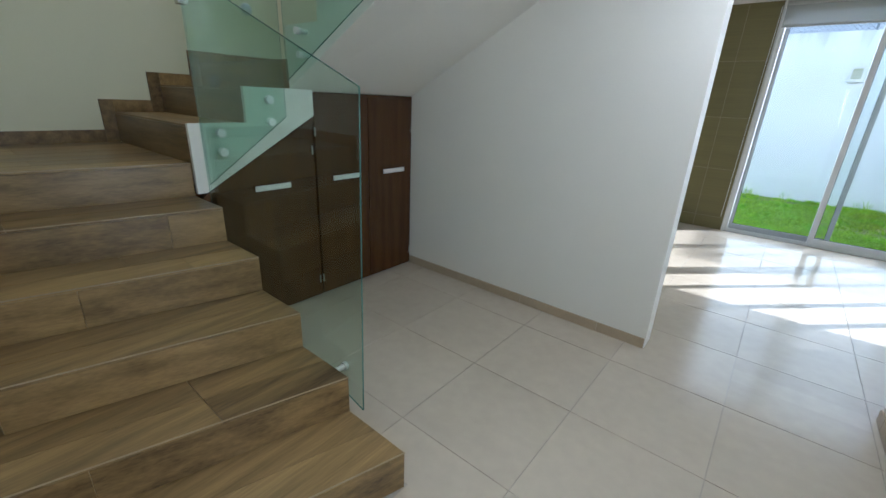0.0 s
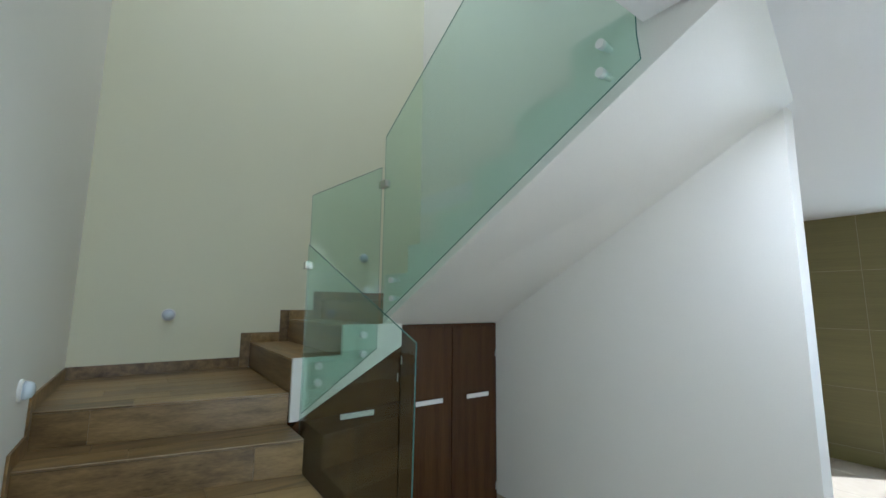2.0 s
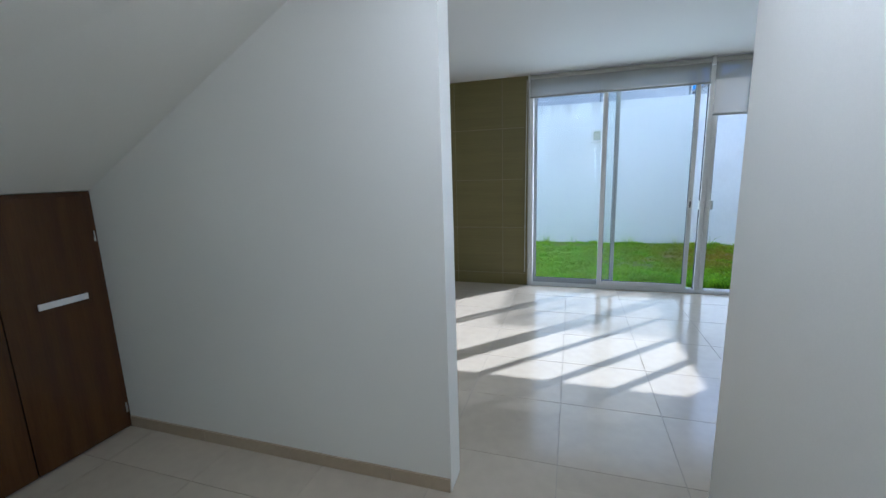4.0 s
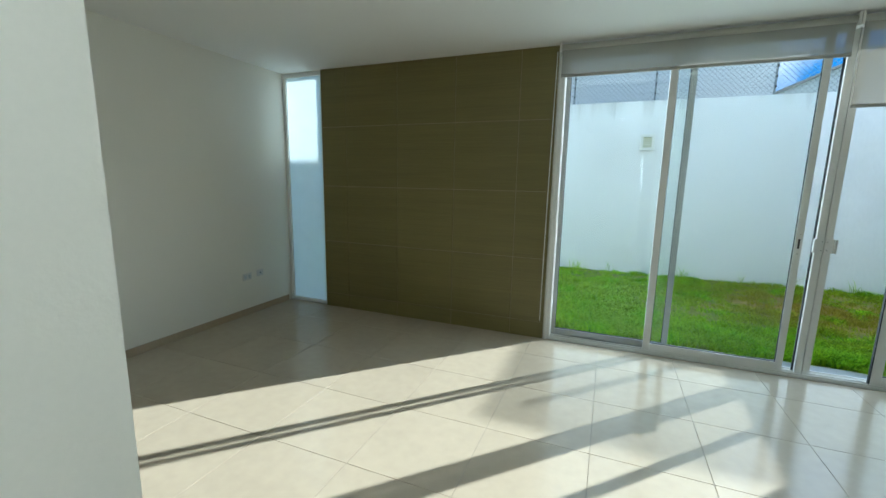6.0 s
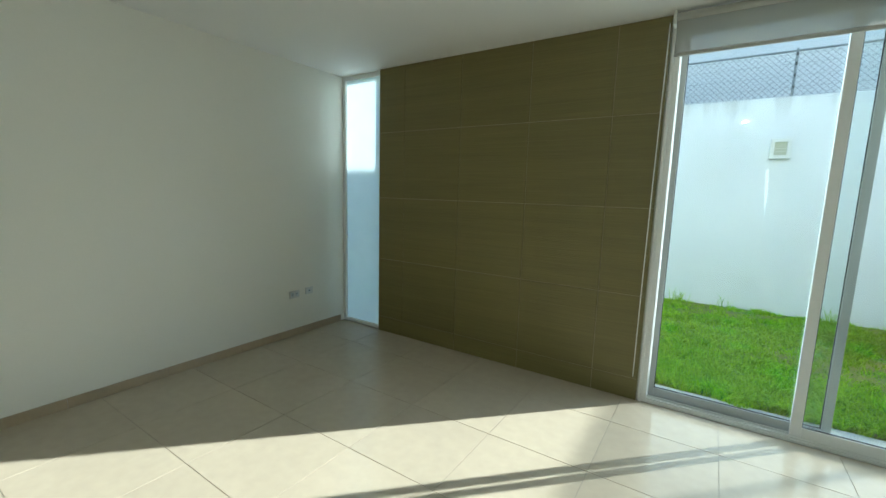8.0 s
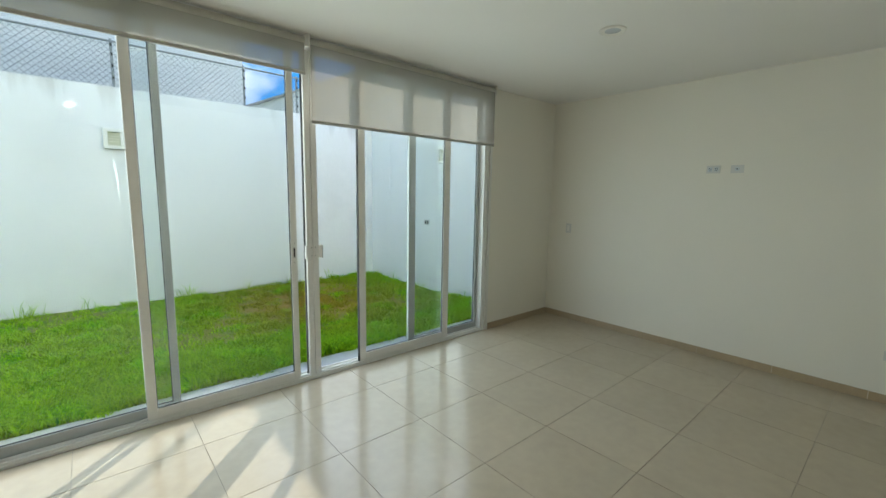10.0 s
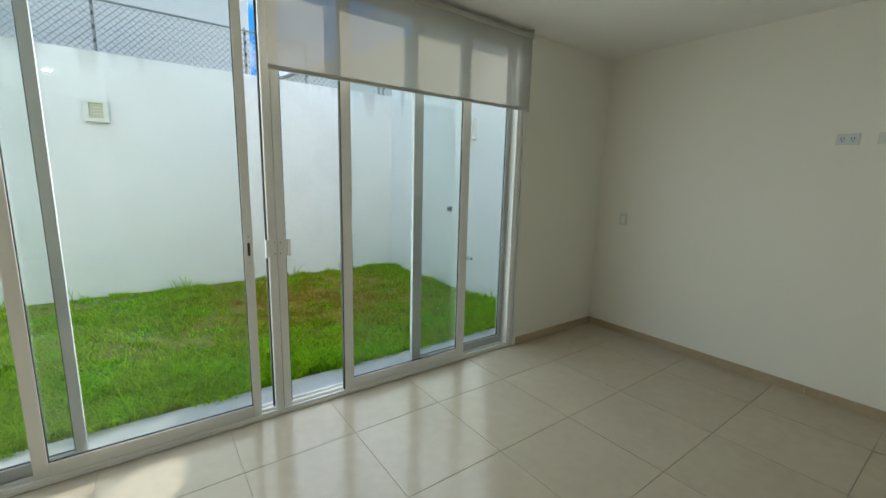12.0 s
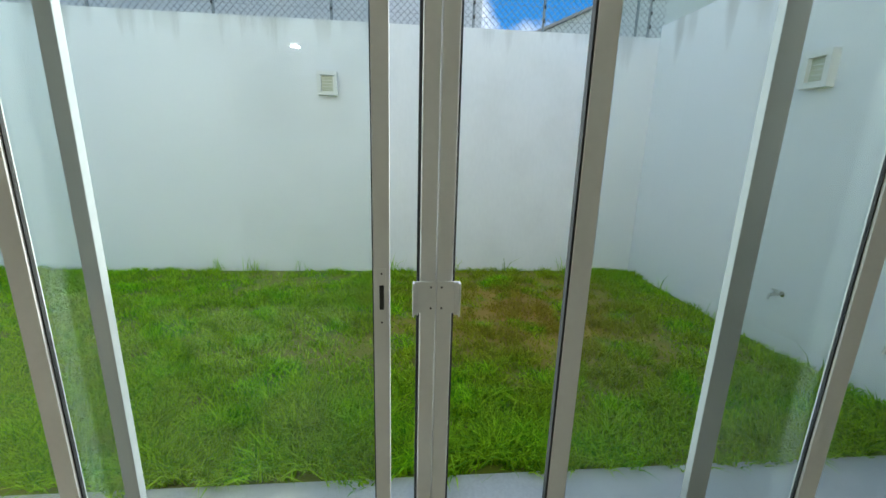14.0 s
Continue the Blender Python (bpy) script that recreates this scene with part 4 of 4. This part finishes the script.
# ---- neighbouring houses ----
nb = thing("neighbour_house", "tall grey rendered neighbouring house behind the fence", "house")
part("wall", boxes([(-9.0, 2.98, 5.14, 11.0, GZ - 0.05, 5.65)], 0.01), M_NHOUSE, nb)
part("roof", boxes([(-9.1, 3.05, 5.05, 11.1, 5.65, 5.8)], 0.01), M_ROOF, nb)
nb2 = thing("gabled_house", "pale rendered house with a sloping roofline beyond the fence", "house")
part("wall", prism([(4.1, GZ - 0.05), (4.1, 3.72), (12.5, 7.58), (20.9, 3.72), (20.9, GZ - 0.05)], 1, 9.0, 15.0), M_NHOUSE, nb2)
part("roof", prism([(3.9, 3.64), (12.5, 7.59), (21.1, 3.64), (21.1, 3.70), (12.5, 7.66), (3.9, 3.70)], 1, 8.85, 15.2), M_ROOF, nb2)

# unseen translucent sheet, added to cast a soft half shadow on the living room floor
M_SHEET = sheer_mat("translucent_shade_sheet", (0.55, 0.58, 0.58), 0.64, 0.5)
canopy = thing("unseen_canopy", "unseen translucent sheet on posts, added to half-shade the living room floor", "canopy")
CX, CY, CZ = 6.83, 5.66, 5.90
part("shade_sheet", boxes([(CX, CX + 3.4, CY, CY + 3.2, CZ, CZ + 0.012)]), M_SHEET, canopy)
for x in (CX + 0.25, CX + 3.15):
    for y in (CY + 0.25, CY + 2.95):
        bm = bmesh.new()
        rod(bm, (x, y, GZ - 0.03), (x, y, CZ), 0.03, 10)
        part("post", bm, M_GALV, canopy)

# ---- sky beyond the houses ----
M_SKY = bpy.data.materials.new("blue_sky_clouds")
M_SKY.use_nodes = True
kn, kl = M_SKY.node_tree.nodes, M_SKY.node_tree.links
kb = kn["Principled BSDF"]
kgeo, knoi, kramp = kn.new("ShaderNodeNewGeometry"), kn.new("ShaderNodeTexNoise"), kn.new("ShaderNodeValToRGB")
knoi.inputs["Scale"].default_value, knoi.inputs["Detail"].default_value = 0.05, 8
kl.new(kgeo.outputs["Position"], knoi.inputs["Vector"])
kl.new(knoi.outputs["Fac"], kramp.inputs["Fac"])
kramp.color_ramp.elements[0].position, kramp.color_ramp.elements[0].color = 0.50, (0.03, 0.22, 0.62, 1)
kramp.color_ramp.elements[1].position, kramp.color_ramp.elements[1].color = 0.62, (0.85, 0.9, 1.0, 1)
kb.inputs["Base Color"].default_value = (0, 0, 0, 1)
kb.inputs["Specular IOR Level"].default_value = 0.0
kl.new(kramp.outputs[0], kb.inputs["Emission Color"])
kb.inputs["Emission Strength"].default_value = 0.6
struct("backdrop", boxes([(-80, 160, 90.0, 90.2, -2, 46)]), M_SKY, "distant blue sky with white clouds", "backdrop")

# ---- floor tiles ----
floor = tagged(part("floor", boxes([(X_Y, X_R, Y_W, 0.0, -0.1, -0.003), (0.0, 4.045, 0.0, 0.15, -0.1, -0.004), (X_L, -2.531, 0.0, 0.15, -0.1, -0.004)]), M_GROUT), "cream glossy floor tiles with narrow grout joints", "floor", kind="structure")
TX, TY, JX, JY, GAP = 0.5975, 0.602, -0.690, -0.425, 0.0032
full = boxes([(-TX / 2 + GAP / 2, TX / 2 - GAP / 2, -TY / 2 + GAP / 2, TY / 2 - GAP / 2, -0.0035, 0.0)], 0.0012)
full_me = bpy.data.meshes.new("tile")
full.to_mesh(full_me)
full.free()
full_me.materials.append(M_TILE)
for i in range(-6, 12):
    for j in range(-12, 2):
        x0, y0 = JX + i * TX, JY + j * TY
        x1, y1 = x0 + TX, y0 + TY
        cells = []
        if y1 > Y_B - 0.02 and y0 < -0.002:   # living room
            cells.append((X_L, X_R, Y_B, -0.002))
        if y0 < Y_B:                          # hall and passage
            cells.append((X_C, X_H, -5.49, Y_S))
            cells.append((X_N[0] + 0.002, X_H, Y_W, -5.49))
            cells.append((0.027, X_H - 0.002, Y_S, Y_B))
        for cx0, cx1, cy0, cy1 in cells:
            a0, a1, b0, b1_ = max(x0, cx0), min(x1, cx1), max(y0, cy0), min(y1, cy1)
            if a1 - a0 < 0.012 or b1_ - b0 < 0.012:
                continue
            if a0 == x0 and a1 == x1 and b0 == y0 and b1_ == y1:
                t_ob = new("tile", full_me)
                t_ob.location = ((x0 + x1) / 2, (y0 + y1) / 2, 0)
                t_ob.parent = floor
            else:
                gx0, gx1 = (GAP / 2 if a0 == x0 else 0), (GAP / 2 if a1 == x1 else 0)
                gy0, gy1 = (GAP / 2 if b0 == y0 else 0), (GAP / 2 if b1_ == y1 else 0)
                part("tile", boxes([(a0 + gx0, a1 - gx1, b0 + gy0, b1_ - gy1, -0.0035, 0.0)]), M_TILE, floor)

# ---- brown tiled panel ----
panel = tagged(part("tiled_panel", boxes([(-2.529, -0.002, -0.006, -0.0005, 0.0, H - 0.001)]), M_PGROUT), "dark brown ribbed wall tiles in a straight grid", "wall cladding", kind="structure")
px = [-2.529, -2.21, -1.585, -0.95, -0.325, -0.002]
pz = [0.0, 0.16, 0.778, 1.405, 2.045, H - 0.001]
for a, b in zip(px, px[1:]):
    for c, d in zip(pz, pz[1:]):
        part("tile", boxes([(a + 0.002, b - 0.002, -0.010, -0.004, c + 0.002, d - 0.002)], 0.001), M_PANEL, panel)
